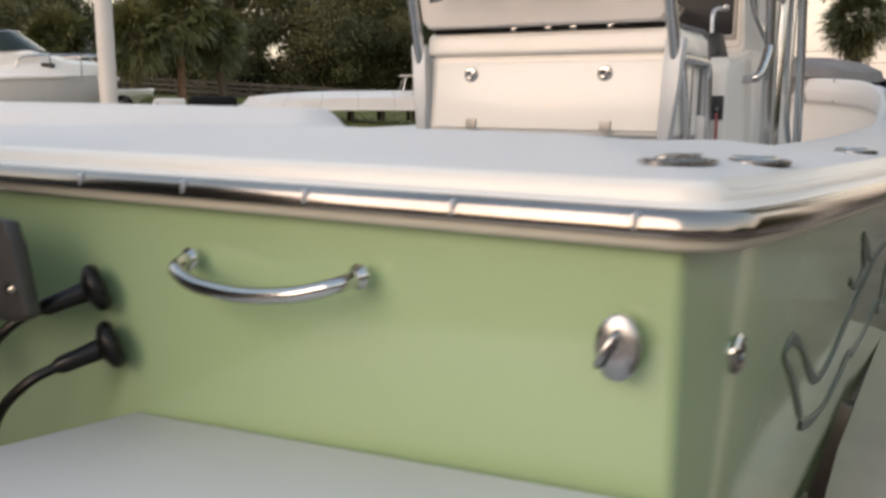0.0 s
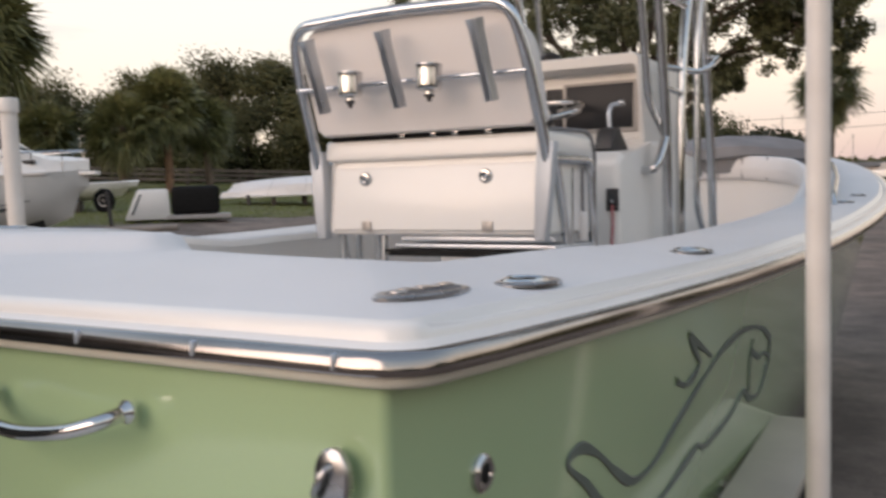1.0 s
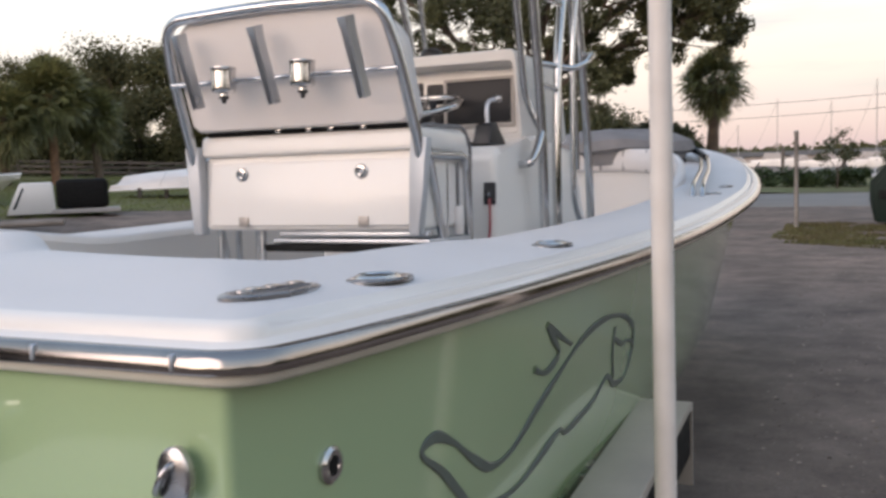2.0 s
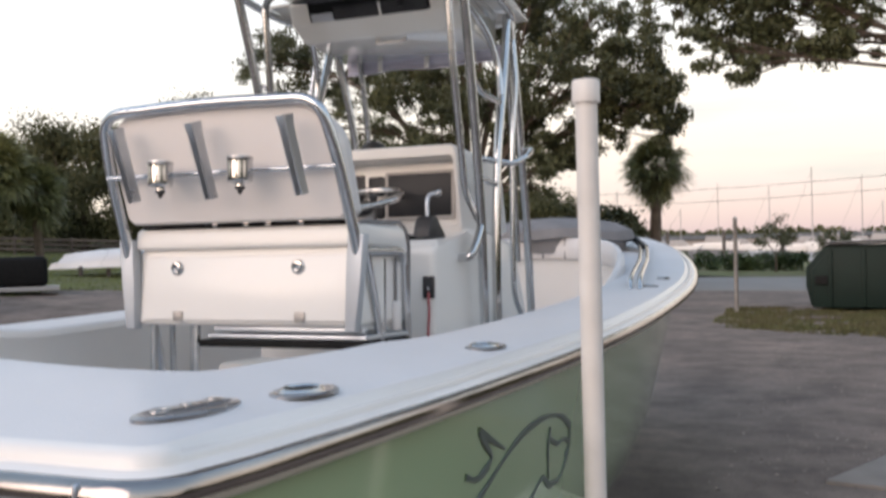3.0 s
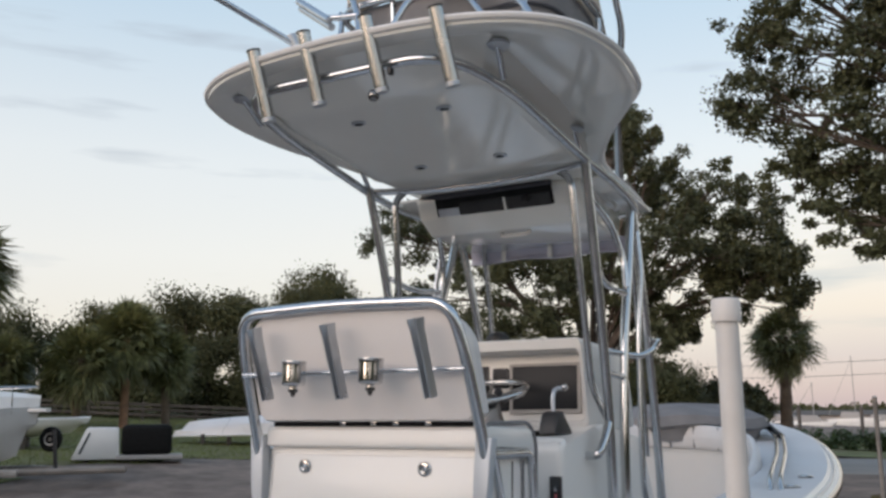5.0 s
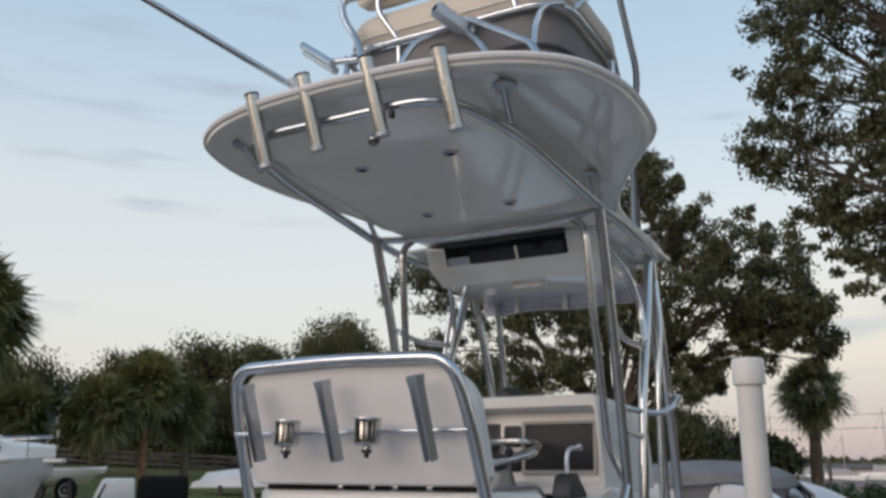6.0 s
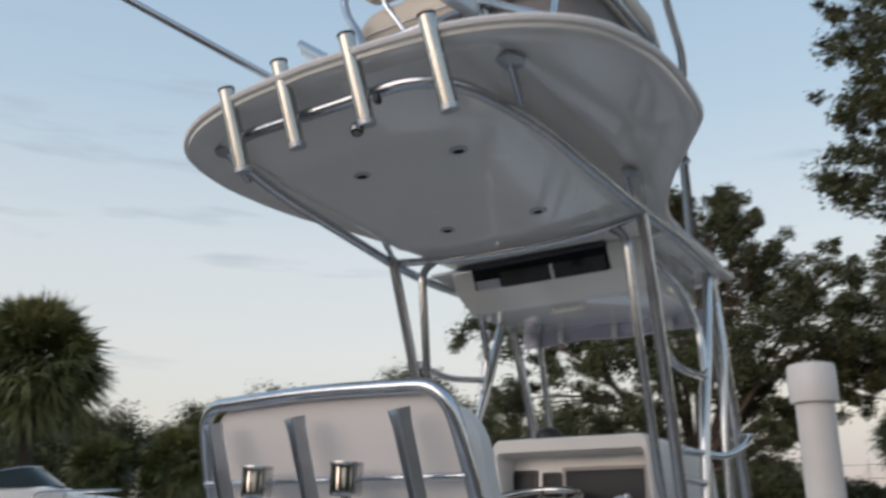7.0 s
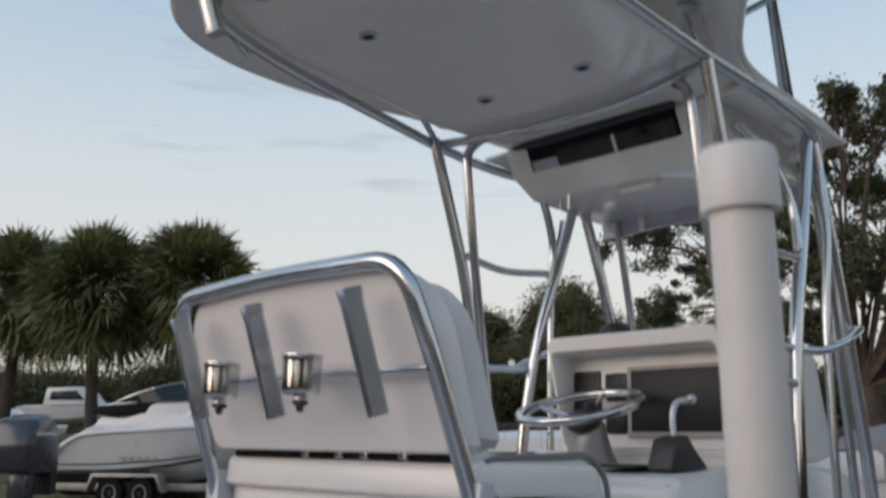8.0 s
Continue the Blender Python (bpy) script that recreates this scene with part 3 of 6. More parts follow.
STROKES = [
    [(0.74, -0.48), (0.62, -0.38), (0.53, -0.32), (0.58, -0.30), (0.66, -0.33), (0.75, -0.385), (0.85, -0.43), (0.97, -0.42), (1.13, -0.35), (1.31, -0.28), (1.48, -0.23), (1.69, -0.21), (1.89, -0.23), (2.03, -0.28)],
    [(1.139, -0.159), (1.237, -0.20), (1.343, -0.238)],
    [(1.139, -0.159), (1.197, -0.206), (1.24, -0.243), (1.198, -0.269), (1.14, -0.278), (1.075, -0.258)],
    [(1.789, -0.285), (1.897, -0.32), (1.955, -0.315), (2.06, -0.345), (2.01, -0.379)],
    [(0.75, -0.50), (0.87, -0.52), (1.03, -0.52), (1.21, -0.48), (1.31, -0.46), (1.39, -0.48), (1.62, -0.45), (1.75, -0.40), (1.85, -0.44), (1.98, -0.44), (2.05, -0.36), (2.03, -0.28)],
    [(1.784, -0.25), (1.785, -0.323), (1.83, -0.415)]]
for s in STROKES:
    p = crv([(0, y, z) for y, z in s], 7)
    bm = bmesh.new()
    rows = []
    for i, q in enumerate(p):
        a, b = p[max(i - 1, 0)], p[min(i + 1, len(p) - 1)]
        t = (b - a).normalized()
        n = Vector((0, -t.z, t.y)) * (0.0095 + 0.003 * math.sin(i * 0.37)) * (0.75 if len(s) < 6 else 1)
        rows.append([bm.verts.new((side_x(v.y, v.z) + dx, v.y, v.z)) for v, dx in ((q + n, 0.001), (q + n * 0.8, 0.004), (q - n * 0.8, 0.004), (q - n, 0.001))])
    for a, b in zip(rows, rows[1:]):
        for j in range(3):
            bm.faces.new((a[j], a[j + 1], b[j + 1], b[j]))
    part("side_graphic", bm, M_LINE, boat, "dark grey hand-drawn line graphic on the hull side")

# bow: padded coaming, cover and rails
for s in (1, -1):
    for q in (0.0, 0.05):
        line = [(1.10 - q, 3.86, -0.01), (1.085 - q, 3.98, 0.045), (1.03 - q, 4.50, 0.06), (0.95 - q, 5.20, 0.06), (0.80 - q, 6.20, 0.06), (0.66 - q, 6.75, 0.06), (0.54 - q, 7.05, 0.05), (0.44 - q, 7.15, -0.01)]
        part("bow_rail", rod(crv([(s * x, y, deck_z(y) + h) for x, y, h in line], 6), 0.013, 10), M_CHROME, boat, "curved polished bow grab rail")
ringz = []
for t, sc in ((0.0, 0.86), (0.3, 0.90), (0.36, 1.0), (0.6, 0.97), (0.8, 0.80), (0.95, 0.45), (1.0, 0.05)):
    ringz.append([(sc * 0.66 * math.cos(a), 6.55 + sc * 0.55 * math.sin(a), deck_z(6.5) - 0.01 + 0.29 * t + 0.014 * math.sin(5 * a + 3 * t)) for a in np.linspace(0, 2 * math.pi, 40)[:-1]])
cover = part("bow_cover", loft(ringz, True, True), M_CANVAS, boat, "folded grey canvas cover on the foredeck")
part("strap", rod(crv([(0.44, 6.80, deck_z(6.8) + 0.14), (0.58, 6.72, deck_z(6.7) + 0.12), (0.70, 6.55, deck_z(6.5) + 0.07), (0.78, 6.30, deck_z(6.3) + 0.05)], 5), 0.026, 8), M_BOOT, cover, "black folded strap end")


def lifted(y):
    """The bow bolster stands up over the coaming towards the stem."""
    t = min(1, max(0, (y - 3.8) / 2.0))
    return t * t * (3 - 2 * t)


pads = [(x * (0.985 - 0.02 * lifted(y)), y - 0.02, deck_z(y) - 0.09 + 0.155 * lifted(y), 0.045 + 0.045 * lifted(y)) for x, y in COCKPIT if y > 3.5]
rows = []
for k in range(12):
    c, n = math.cos(2 * math.pi * k / 12), math.sin(2 * math.pi * k / 12)
    rows.append([(x * (1 - 0.035 * c), y - 0.035 * c * lifted(y), z + h * math.copysign(abs(n) ** 0.6, n)) for x, y, z, h in pads])
rows.append(rows[0])
bolster = part("bow_bolster", loft(rows, False), M_VINYL, boat, "white padded bow coaming bolster")
for px in (-0.42, -0.21, 0.0, 0.19, 0.40):
    x, y, z, h = min(pads, key=lambda p: abs(p[0] - px) + (9 if p[1] < 5.2 else 0))
    part("seam", block(px - 0.006, px + 0.006, y - 0.0375, y - 0.02, z - h * 0.9, z + h * 0.9, 0.002, 1), M_CANVAS, bolster)
part("bow_step", block(-0.55, 0.55, 5.0, 6.0, -0.62, -0.30, 0.03, 3), M_NONSKID, boat, "raised bow step")


# ---- leaning post ----
post = thing("leaning_post", BOAT, "white leaning post seat with aluminium frame and rod holders", "seat")
FRAME = [(-0.455, 1.79, 0.28), (-0.455, 1.775, 0.33), (-0.445, 1.66, 0.62), (-0.425, 1.605, 0.787), (0.0, 1.60, 0.80), (0.435, 1.605, 0.787), (0.468, 1.66, 0.62), (0.482, 1.775, 0.33), (0.482, 1.79, 0.28)]
part("back_frame", rod(bend(FRAME, 0.16, 8), 0.0195, 14), M_ALU, post, "bent polished aluminium back frame")


def shell(x0, x1, rows, depth, rad):
    """A padded back, rounded at its top corners; rows: (y, z) of the rear face at its foot and at its head."""
    rings = []
    for dy, g in ((0.0, 0.014), (0.02, 0.004), (0.12, 0.0), (0.8, -0.002), (1.0, 0.02)):
        (yb, zb), (yt, zt) = rows
        line = [(x0 + g + 0.02, zb + g), (x1 - g - 0.02, zb + g), (x1 - g, zb + g + 0.02)]
        for k in range(9):
            a = radians(90 * k / 8)
            line.append((x1 - rad + (rad - g) * math.cos(a), zt - rad + (rad - g) * math.sin(a)))
        for k in range(9):
            a = radians(90 + 90 * k / 8)
            line.append((x0 + rad + (rad - g) * math.cos(a), zt - rad + (rad - g) * math.sin(a)))
        line.append((x0 + g, zb + g + 0.02))
        rings.append([(x, yb + (yt - yb) * (z - zb) / (zt - zb) + depth * dy, z) for x, z in line])
    return loft(rings, True, True)


part("back_panel", shell(-0.43, 0.458, [(1.751, 0.410), (1.616, 0.788)], 0.10, 0.14), M_GELW, post, "glossy white moulded back panel")
part("back_cushion", shell(-0.41, 0.435, [(1.852, 0.425), (1.722, 0.775)], 0.08, 0.12), M_VINYL, post, "white vinyl back bolster")
part("cross_bar", rod([(-0.45, 1.662, 0.572), (0.468, 1.662, 0.572)], 0.009, 10), M_ALU, post)
for px, lean in ((-0.372, 0.024), (-0.055, 0.024), (0.292, 0.024)):
    a, b = Vector((px + 0.05, 1.555, 0.728)), Vector((px + 0.05 + lean, 1.628, 0.480))
    d = (b - a).normalized()
    m = Matrix.Translation(a) @ d.to_track_quat("Z", "Y").to_matrix().to_4x4()
    ln = (b - a).length
    rings = []
    for h, w, v in ((0.0, 0.047, 0.044), (0.012, 0.045, 0.043), (0.034, 0.037, 0.040), (ln, 0.033, 0.038)):
        # a gutter open abaft
        g = [(-w / 2, -v / 2), (-w / 2, v / 2 - 0.008), (-w / 2 + 0.008, v / 2), (w / 2 - 0.008, v / 2), (w / 2, v / 2 - 0.008), (w / 2, -v / 2),
             (w / 2 - 0.006, -v / 2), (w / 2 - 0.006, v / 2 - 0.012), (-w / 2 + 0.006, v / 2 - 0.012), (-w / 2 + 0.006, -v / 2)]
        rings.append([m @ Vector((p, q, h)) for p, q in g])
    ob = part("rod_holder", loft(rings, True, True), M_CHAN, post, "slanted satin aluminium rod holder channel")
    part("rivet", lathe([(0.006, 0), (0.005, 0.003)], 8, m @ Matrix.Translation((0, 0.009, ln * 0.62)) @ Matrix.Rotation(radians(90), 4, "X")), M_CHROME, ob)
for px in (-0.165, 0.152):
    m = Matrix.Translation((px, 1.592, 0.0))
    cup = part("cup_holder", lathe([(0.014, 0.508), (0.014, 0.519), (0.030, 0.522), (0.0385, 0.5262), (0.0405, 0.529), (0.0412, 0.533), (0.0414, 0.538), (0.0417, 0.556), (0.0419, 0.575), (0.042, 0.592), (0.0422, 0.597), (0.0428, 0.6005), (0.0438, 0.6025), (0.044, 0.605), (0.0435, 0.6075), (0.0425, 0.608), (0.0405, 0.606), (0.0395, 0.60), (0.0385, 0.58), (0.038, 0.54)], 24, m), M_CHROME, post, "polished stainless holder cup on the bar")
    part("tip", lathe([(0.003, 0.486), (0.008, 0.490), (0.009, 0.500), (0.017, 0.503), (0.017, 0.511)], 12, m), M_BLACK, cup, "black tapered tip")
# storage box under the back
box_sec = [(1.795, 0.045), (1.818, 0.305), (1.818, 0.312), (2.22, 0.312), (2.22, 0.045)]
body = part("storage_box", prism(box_sec, -0.425, 0.475, "x", 0.018, 3), M_GEL, post, "glossy white storage box")
door = part("box_door", prism([(1.782, 0.062), (1.803, 0.292), (1.820, 0.292), (1.800, 0.062)], -0.395, 0.448, "x", 0.008), M_GEL, body, "white drop-down door")
for px in (-0.25, 0.25):
    part("latch", lathe([(0.026, -0.003), (0.026, 0.003), (0.022, 0.008), (0.016, 0.009), (0.012, 0.004), (0.006, 0.010)], 18, Matrix.Translation((px, 1.797, 0.249)) @ Matrix.Rotation(radians(95), 4, "X")), M_CHROME, door, "round stainless latch")
    part("hinge", block(px - 0.02 + 0.014, px + 0.02 + 0.014, 1.777, 1.784, 0.060, 0.095, 0.002), M_GALV, door, "small stainless hinge")
part("box_lid", prism([(1.788, 0.318), (1.797, 0.388), (1.82, 0.400), (2.20, 0.400), (2.225, 0.390), (2.225, 0.318)], -0.435, 0.470, "x", 0.014, 3), M_GEL, body, "rounded white box lid")
# a near-black strip fills the gap to give its shade
part("gap_shade", block(-0.405, 0.435, 1.800, 1.822, 0.392, 0.414, 0.002), M_DARKIN, body, "dark strip standing for the shaded gap between lid and back")
part("seat_cushion", prism([(1.83, 0.340), (1.83, 0.395), (2.17, 0.418), (2.24, 0.39), (2.265, 0.33), (2.26, 0.06), (2.21, 0.05), (2.20, 0.33)], -0.42, 0.468, "x", 0.03, 3), M_VINYL, post, "white padded seat cushion rolled over the front")
part("piping", rod(bend([(0.462, 1.822, 0.30), (0.462, 1.822, 0.402), (0.462, 2.20, 0.42), (0.462, 2.27, 0.36), (0.462, 2.265, 0.08)], 0.05), 0.007, 8), M_CANVAS, post, "dark seat piping")
for px in (-0.10, 0.03, 0.12, 0.25):
    part("bracket", block(px, px + 0.026, 1.788, 1.82, 0.395, 0.413, 0.003), M_CHROME, post)
for s, cx in ((-1, -0.462), (1, 0.487)):
    edge = [(-0.028, 0.356), (0.034, 0.356), (0.040, 0.20), (0.046, 0.03), (0.006, 0.03), (-0.012, 0.20)]
    plate = part("side_bracket", prism([(cx - s * u, v) for u, v in edge], 1.768, 1.812, "y", 0.005), M_PLATE, post, "flat satin aluminium side bracket plate")
    part("bolt", lathe([(0.008, 0), (0.008, 0.004), (0.003, 0.007)], 6, Matrix.Translation((cx - s * 0.004, 1.768, 0.335)) @ Matrix.Rotation(radians(90), 4, "X")), M_CHROME, plate)
    part("side_leg", rod(bend([(cx, 1.83, 0.33), (cx, 1.90, 0.16), (cx, 1.98, -0.10), (cx, 2.02, -0.62)], 0.1), 0.014, 12), M_ALU, post)
    part("side_frame", rod(bend([(cx, 1.80, 0.30), (cx, 2.16, 0.31), (cx, 2.19, 0.0), (cx, 2.19, -0.62)], 0.06), 0.018, 12), M_ALU, post)
    part("side_rail", rod([(cx - s * 0.02, 2.02, 0.28), (cx - s * 0.02, 2.02, 0.0), (cx - s * 0.02, 2.04, -0.62)], 0.012, 10), M_ALU, post)
grip = part("side_grip", lathe([(0.006, 0.020), (0.017, 0.022), (0.021, 0.030), (0.021, 0.114), (0.018, 0.122), (0.006, 0.126)], 20, Matrix.Translation((0.486, 2.09, 0.0))), M_VINYL, post, "cream padded grip hung on the side frame")
part("stem", rod([(0.486, 2.09, 0.12), (0.486, 2.09, 0.285)], 0.006, 8), M_CANVAS, grip)
part("side_panel", block(0.476, 0.480, 2.02, 2.16, 0.06, 0.270, 0.001, 1), M_GELW, post, "white side panel under the seat")
part("cushion_end", block(0.455, 0.474, 2.205, 2.245, 0.022, 0.058, 0.004), M_COWL2, post, "dark end stop under the seat cushion")
for px in (-0.40, -0.21):
    part("leg", rod([(px, 1.86, 0.06), (px, 1.85, -0.62)], 0.013, 12), M_ALU, post)
part("cooler_slide", prism([(1.81, -0.002), (1.81, 0.014), (2.2, 0.014), (2.2, -0.002)], -0.13, 0.50, "x", 0.004), M_ALU2, post, "aluminium slide tray under the box")
part("slide_rail", block(-0.11, 0.49, 1.82, 1.85, 0.022, 0.040, 0.004), M_ALU2, post)
part("tray_edge", block(-0.15, 0.50, 1.790, 2.18, -0.030, -0.006, 0.004), M_RUBBER, post)
part("cooler", block(-0.30, 0.42, 2.10, 2.42, -0.62, -0.12, 0.03, 3), M_GEL, post, "white cooler under the seat")

# ---- console ----
console = thing("console", BOAT, "white moulded helm console with dark screens and wheel", "console")
sec = [(2.58, -0.62), (2.565, 0.33), (2.60, 0.37), (2.98, 0.40), (3.03, 0.44), (3.10, 0.44), (3.75, 0.40), (4.05, -0.10), (4.10, -0.62)]
part("pedestal", prism(sec, -0.40, 0.455, "x", 0.03, 3), M_GEL, console, "glossy white console pedestal")


def dash():
    # one moulding: a hooded tub round a recessed face
    outer, inner = rrect(0.655, 0.40, 0.03, 4), rrect(0.605, 0.31, 0.02, 4)
    cx, cz = 0.092, 0.624

    def ring(shape, y_low, y_high, dz=0.0):
        return [(cx + u, y_low + (y_high - y_low) * (v + 0.2) / 0.4, cz + dz + v) for u, v in shape]

    tail = [(u, v * 0.9) for u, v in outer]
    return loft([ring(tail, 3.72, 3.60), ring(outer, 3.62, 3.55), ring(outer, 3.03, 2.93), ring([(u * 0.985, v * 0.975) for u, v in outer], 3.015, 2.915),
                 ring([(u * 1.03, v * 1.05) for u, v in inner], 3.015, 2.915, -0.012), ring(inner, 3.03, 2.935, -0.012), ring(inner, 3.065, 3.058, -0.012)], True, True)


pod = part("dash_pod", dash(), M_GEL, console, "white hooded dash pod")
part("screen", block(0.022, 0.352, 3.046, 3.08, 0.506, 0.712, 0.008), M_SCREEN, pod, "large display under a dark cover")
part("screen_frame", block(0.006, 0.366, 3.050, 3.075, 0.488, 0.724, 0.006), M_WALLF, pod)
gp = part("gauge_panel", block(-0.228, -0.103, 3.050, 3.08, 0.515, 0.718, 0.008), M_BLACK, pod, "small dark gauge panel")
part("face", block(-0.216, -0.115, 3.047, 3.06, 0.527, 0.706, 0.004), M_SCREEN, gp)
swp = part("switch_panel", block(-0.086, 0.004, 3.050, 3.08, 0.61, 0.708, 0.012), M_BLACK, pod, "small dark switch panel")
part("face", block(-0.074, -0.008, 3.047, 3.06, 0.622, 0.696, 0.006), M_SCREEN, swp)
part("radio_panel", block(-0.084, 0.002, 3.050, 3.08, 0.50, 0.59, 0.012), M_SCREEN, pod)
part("compass", lathe([(0.06, 0.84), (0.06, 0.862), (0.05, 0.882), (0.03, 0.895), (0.004, 0.90)], 20, Matrix.Translation((-0.10, 3.15, 0.0))), M_BLACK, pod, "dark domed compass")
WHEEL = Matrix.Translation((-0.012, 2.82, 0.558)) @ Matrix.Rotation(radians(17), 4, "X")
wheel = part("steering_wheel", rod([WHEEL @ Vector((0.20 * math.cos(a), 0.20 * math.sin(a), 0.02)) for a in np.linspace(0, 2 * math.pi, 41)[:-1]], 0.0145, 10, True), M_CHROME, console, "polished steering wheel")
for k in range(5):
    a = 2 * math.pi * k / 5 + 0.5
    part("spoke", rod([WHEEL @ Vector((0.02 * math.cos(a), 0.02 * math.sin(a), -0.02)), WHEEL @ Vector((0.20 * math.cos(a), 0.20 * math.sin(a), 0.02))], 0.009, 8), M_CHROME, wheel)
part("hub", lathe([(0.05, -0.05), (0.058, -0.03), (0.045, 0.002), (0.01, 0.012)], 18, WHEEL), M_BLACK, wheel)
part("column", lathe([(0.10, 0.385), (0.092, 0.40), (0.072, 0.44), (0.056, 0.49), (0.048, 0.53)], 20, Matrix.Translation((-0.01, 2.86, 0.0))), M_GALV, wheel, "grey tapered wheel column")
part("knob", lathe([(0.012, 0), (0.018, 0.01), (0.018, 0.028), (0.008, 0.036)], 12, WHEEL @ Matrix.Translation((0.13, -0.13, 0.03))), M_BLACK, wheel)
thr = part("throttle", prism([(2.70, 0.385), (2.74, 0.475), (2.80, 0.49), (2.90, 0.40), (2.92, 0.385)], 0.292, 0.376, "x", 0.012), M_BLACK, console, "black throttle control with chrome lever")
part("lever", rod(bend([(0.328, 2.80, 0.47), (0.325, 2.80, 0.55), (0.328, 2.82, 0.588), (0.365, 2.84, 0.59)], 0.03), 0.010, 10), M_ALU2, thr)
part("knob", lathe([(0.012, 0), (0.015, 0.006), (0.015, 0.016), (0.010, 0.022)], 12, Matrix.Translation((0.358, 2.838, 0.59)) @ Matrix.Rotation(radians(75), 4, "Y")), M_CHROME, thr)
part("tray_mat", block(0.10, 0.28, 2.66, 2.90, 0.392, 0.402, 0.004), M_BLACK, console)
sw = part("kill_switch", block(0.400, 0.452, 2.556, 2.574, 0.125, 0.218, 0.006), M_BLACK, console, "black kill switch plate")
part("toggle", rod([(0.428, 2.56, 0.18), (0.433, 2.54, 0.165)], 0.007, 8), M_CHROME, sw)
part("lanyard", rod(crv([(0.430, 2.55, 0.15), (0.433, 2.548, 0.06), (0.428, 2.55, -0.02), (0.430, 2.552, -0.10)], 5), 0.006, 8), M_RED, sw, "faded red lanyard")

# ---- T-top: pipework, hardtop, upper station ----
ttop = thing("t_top", BOAT, "white hardtop on bent aluminium pipework with rocket launchers", "hardtop")
XC, XH = -0.045, 0.575


def X(s, h=XH):
    return XC + s * h


def under_z(y):
    return 1.654 - 0.062 * (y - 2.05)


def edge_z(y):
    t = min(1.0, max(0.0, (y - 2.35) / 0.65))
    return 1.738 - 0.105 * t * t * (3 - 2 * t) - 0.03 * max(0.0, y - 3.0)


HT = [(0.0, 1.50), (0.36, 1.525), (0.62, 1.595), (0.80, 1.725), (0.88, 1.90), (0.905, 2.10), (0.88, 2.38), (0.79, 2.53), (0.66, 2.70), (0.555, 2.90), (0.525, 3.15), (0.53, 3.55), (0.48, 3.76), (0.25, 3.87), (0.0, 3.89)]
XT = -0.012
half = [(p.x, p.y) for p in crv([(x, y, 0) for x, y in HT], 5)]
HTO = [(XT + (x if x > 0 else 0.98 * x), y) for x, y in loop(half)]


def ht_ring(d, dz, flatten=None):
    out = []
    for x, y in inward(HTO, d):
        z = edge_z(y) + dz if flatten is None else under_z(y) * flatten + (edge_z(y) + dz) * (1 - flatten)
        out.append((x, y, z))
    return out


def hardtop():
    rings = [[(XC + (x - XC) * 0.02, 2.6 + (y - 2.6) * 0.02, 1.83) for x, y in HTO], [(XC + (x - XC) * 0.6, 2.6 + (y - 2.6) * 0.6, edge_z(2.6 + (y - 2.6) * .6) + 0.06) for x, y in HTO],
             ht_ring(0.05, 0.034), ht_ring(0.012, 0.024), ht_ring(0.0, 0.008), ht_ring(0.006, -0.010), ht_ring(0.03, -0.016), ht_ring(0.10, -0.004)]

    def tray(w, aft, fwd, dz, k):
        out = []
        for x, y in HTO:
            px, py = XC + max(-w, min(w, (x - XC) * k)), max(aft, min(fwd, 2.6 + (y - 2.6) * k))
            # round the tray's corners
            cx, cy = w - 0.14, aft + 0.14
            if abs(px - XC) > cx and py < cy:
                v = Vector((abs(px - XC) - cx, py - cy))
                if v.length > 0.14:
                    v *= 0.14 / v.length
                px, py = XC + math.copysign(cx + v.x, px - XC), cy + v.y
            out.append((px, py, under_z(py) * (1 - dz) + (edge_z(py) + 0.004) * dz))
        return out

    rings += [tray(0.585, 1.58, 3.66, 1.0, 0.93), tray(0.57, 1.61, 3.64, 0.80, 0.90), tray(0.515, 1.86, 3.60, 0.06, 0.84), tray(0.50, 1.895, 3.57, 0.0, 0.80), tray(0.46, 1.94, 3.54, 0.04, 0.76)]
    rings.append([(XC + (x - XC) * 0.04, 2.6 + (y - 2.6) * 0.04, under_z(2.6 + (y - 2.6) * 0.04) + 0.002) for x, y in HTO])
    return loft(rings, True, True)


top = part("hardtop", hardtop(), M_UNDER, ttop, "glossy white fibreglass hardtop with moulded underside")
bm = rod([(x, y, edge_z(y) + 0.014) for x, y in inward(HTO, 0.002)], 0.016, 8, True, 0.9)
part("edge_trim", bm, M_GEL, top, "rounded white edge trim")
for lx, ly in ((-0.240, 2.048), (0.167, 2.05), (-0.246, 2.594), (0.164, 2.595)):
    lamp = part("light_ring", lathe([(0.030, -0.012), (0.034, -0.010), (0.034, 0.006), (0.02, 0.006)], 18, Matrix.Translation((lx, ly, under_z(ly) + 0.008)) @ Matrix.Diagonal((1, 0.7, 1, 1))), M_ALU2, top, "small recessed ceiling light, switched off")
    part("lens", lathe([(0.018, -0.0135), (0.022, -0.0115)], 16, Matrix.Translation((lx, ly, under_z(ly) + 0.008)) @ Matrix.Diagonal((1, 0.7, 1, 1))), M_DARKIN, lamp)

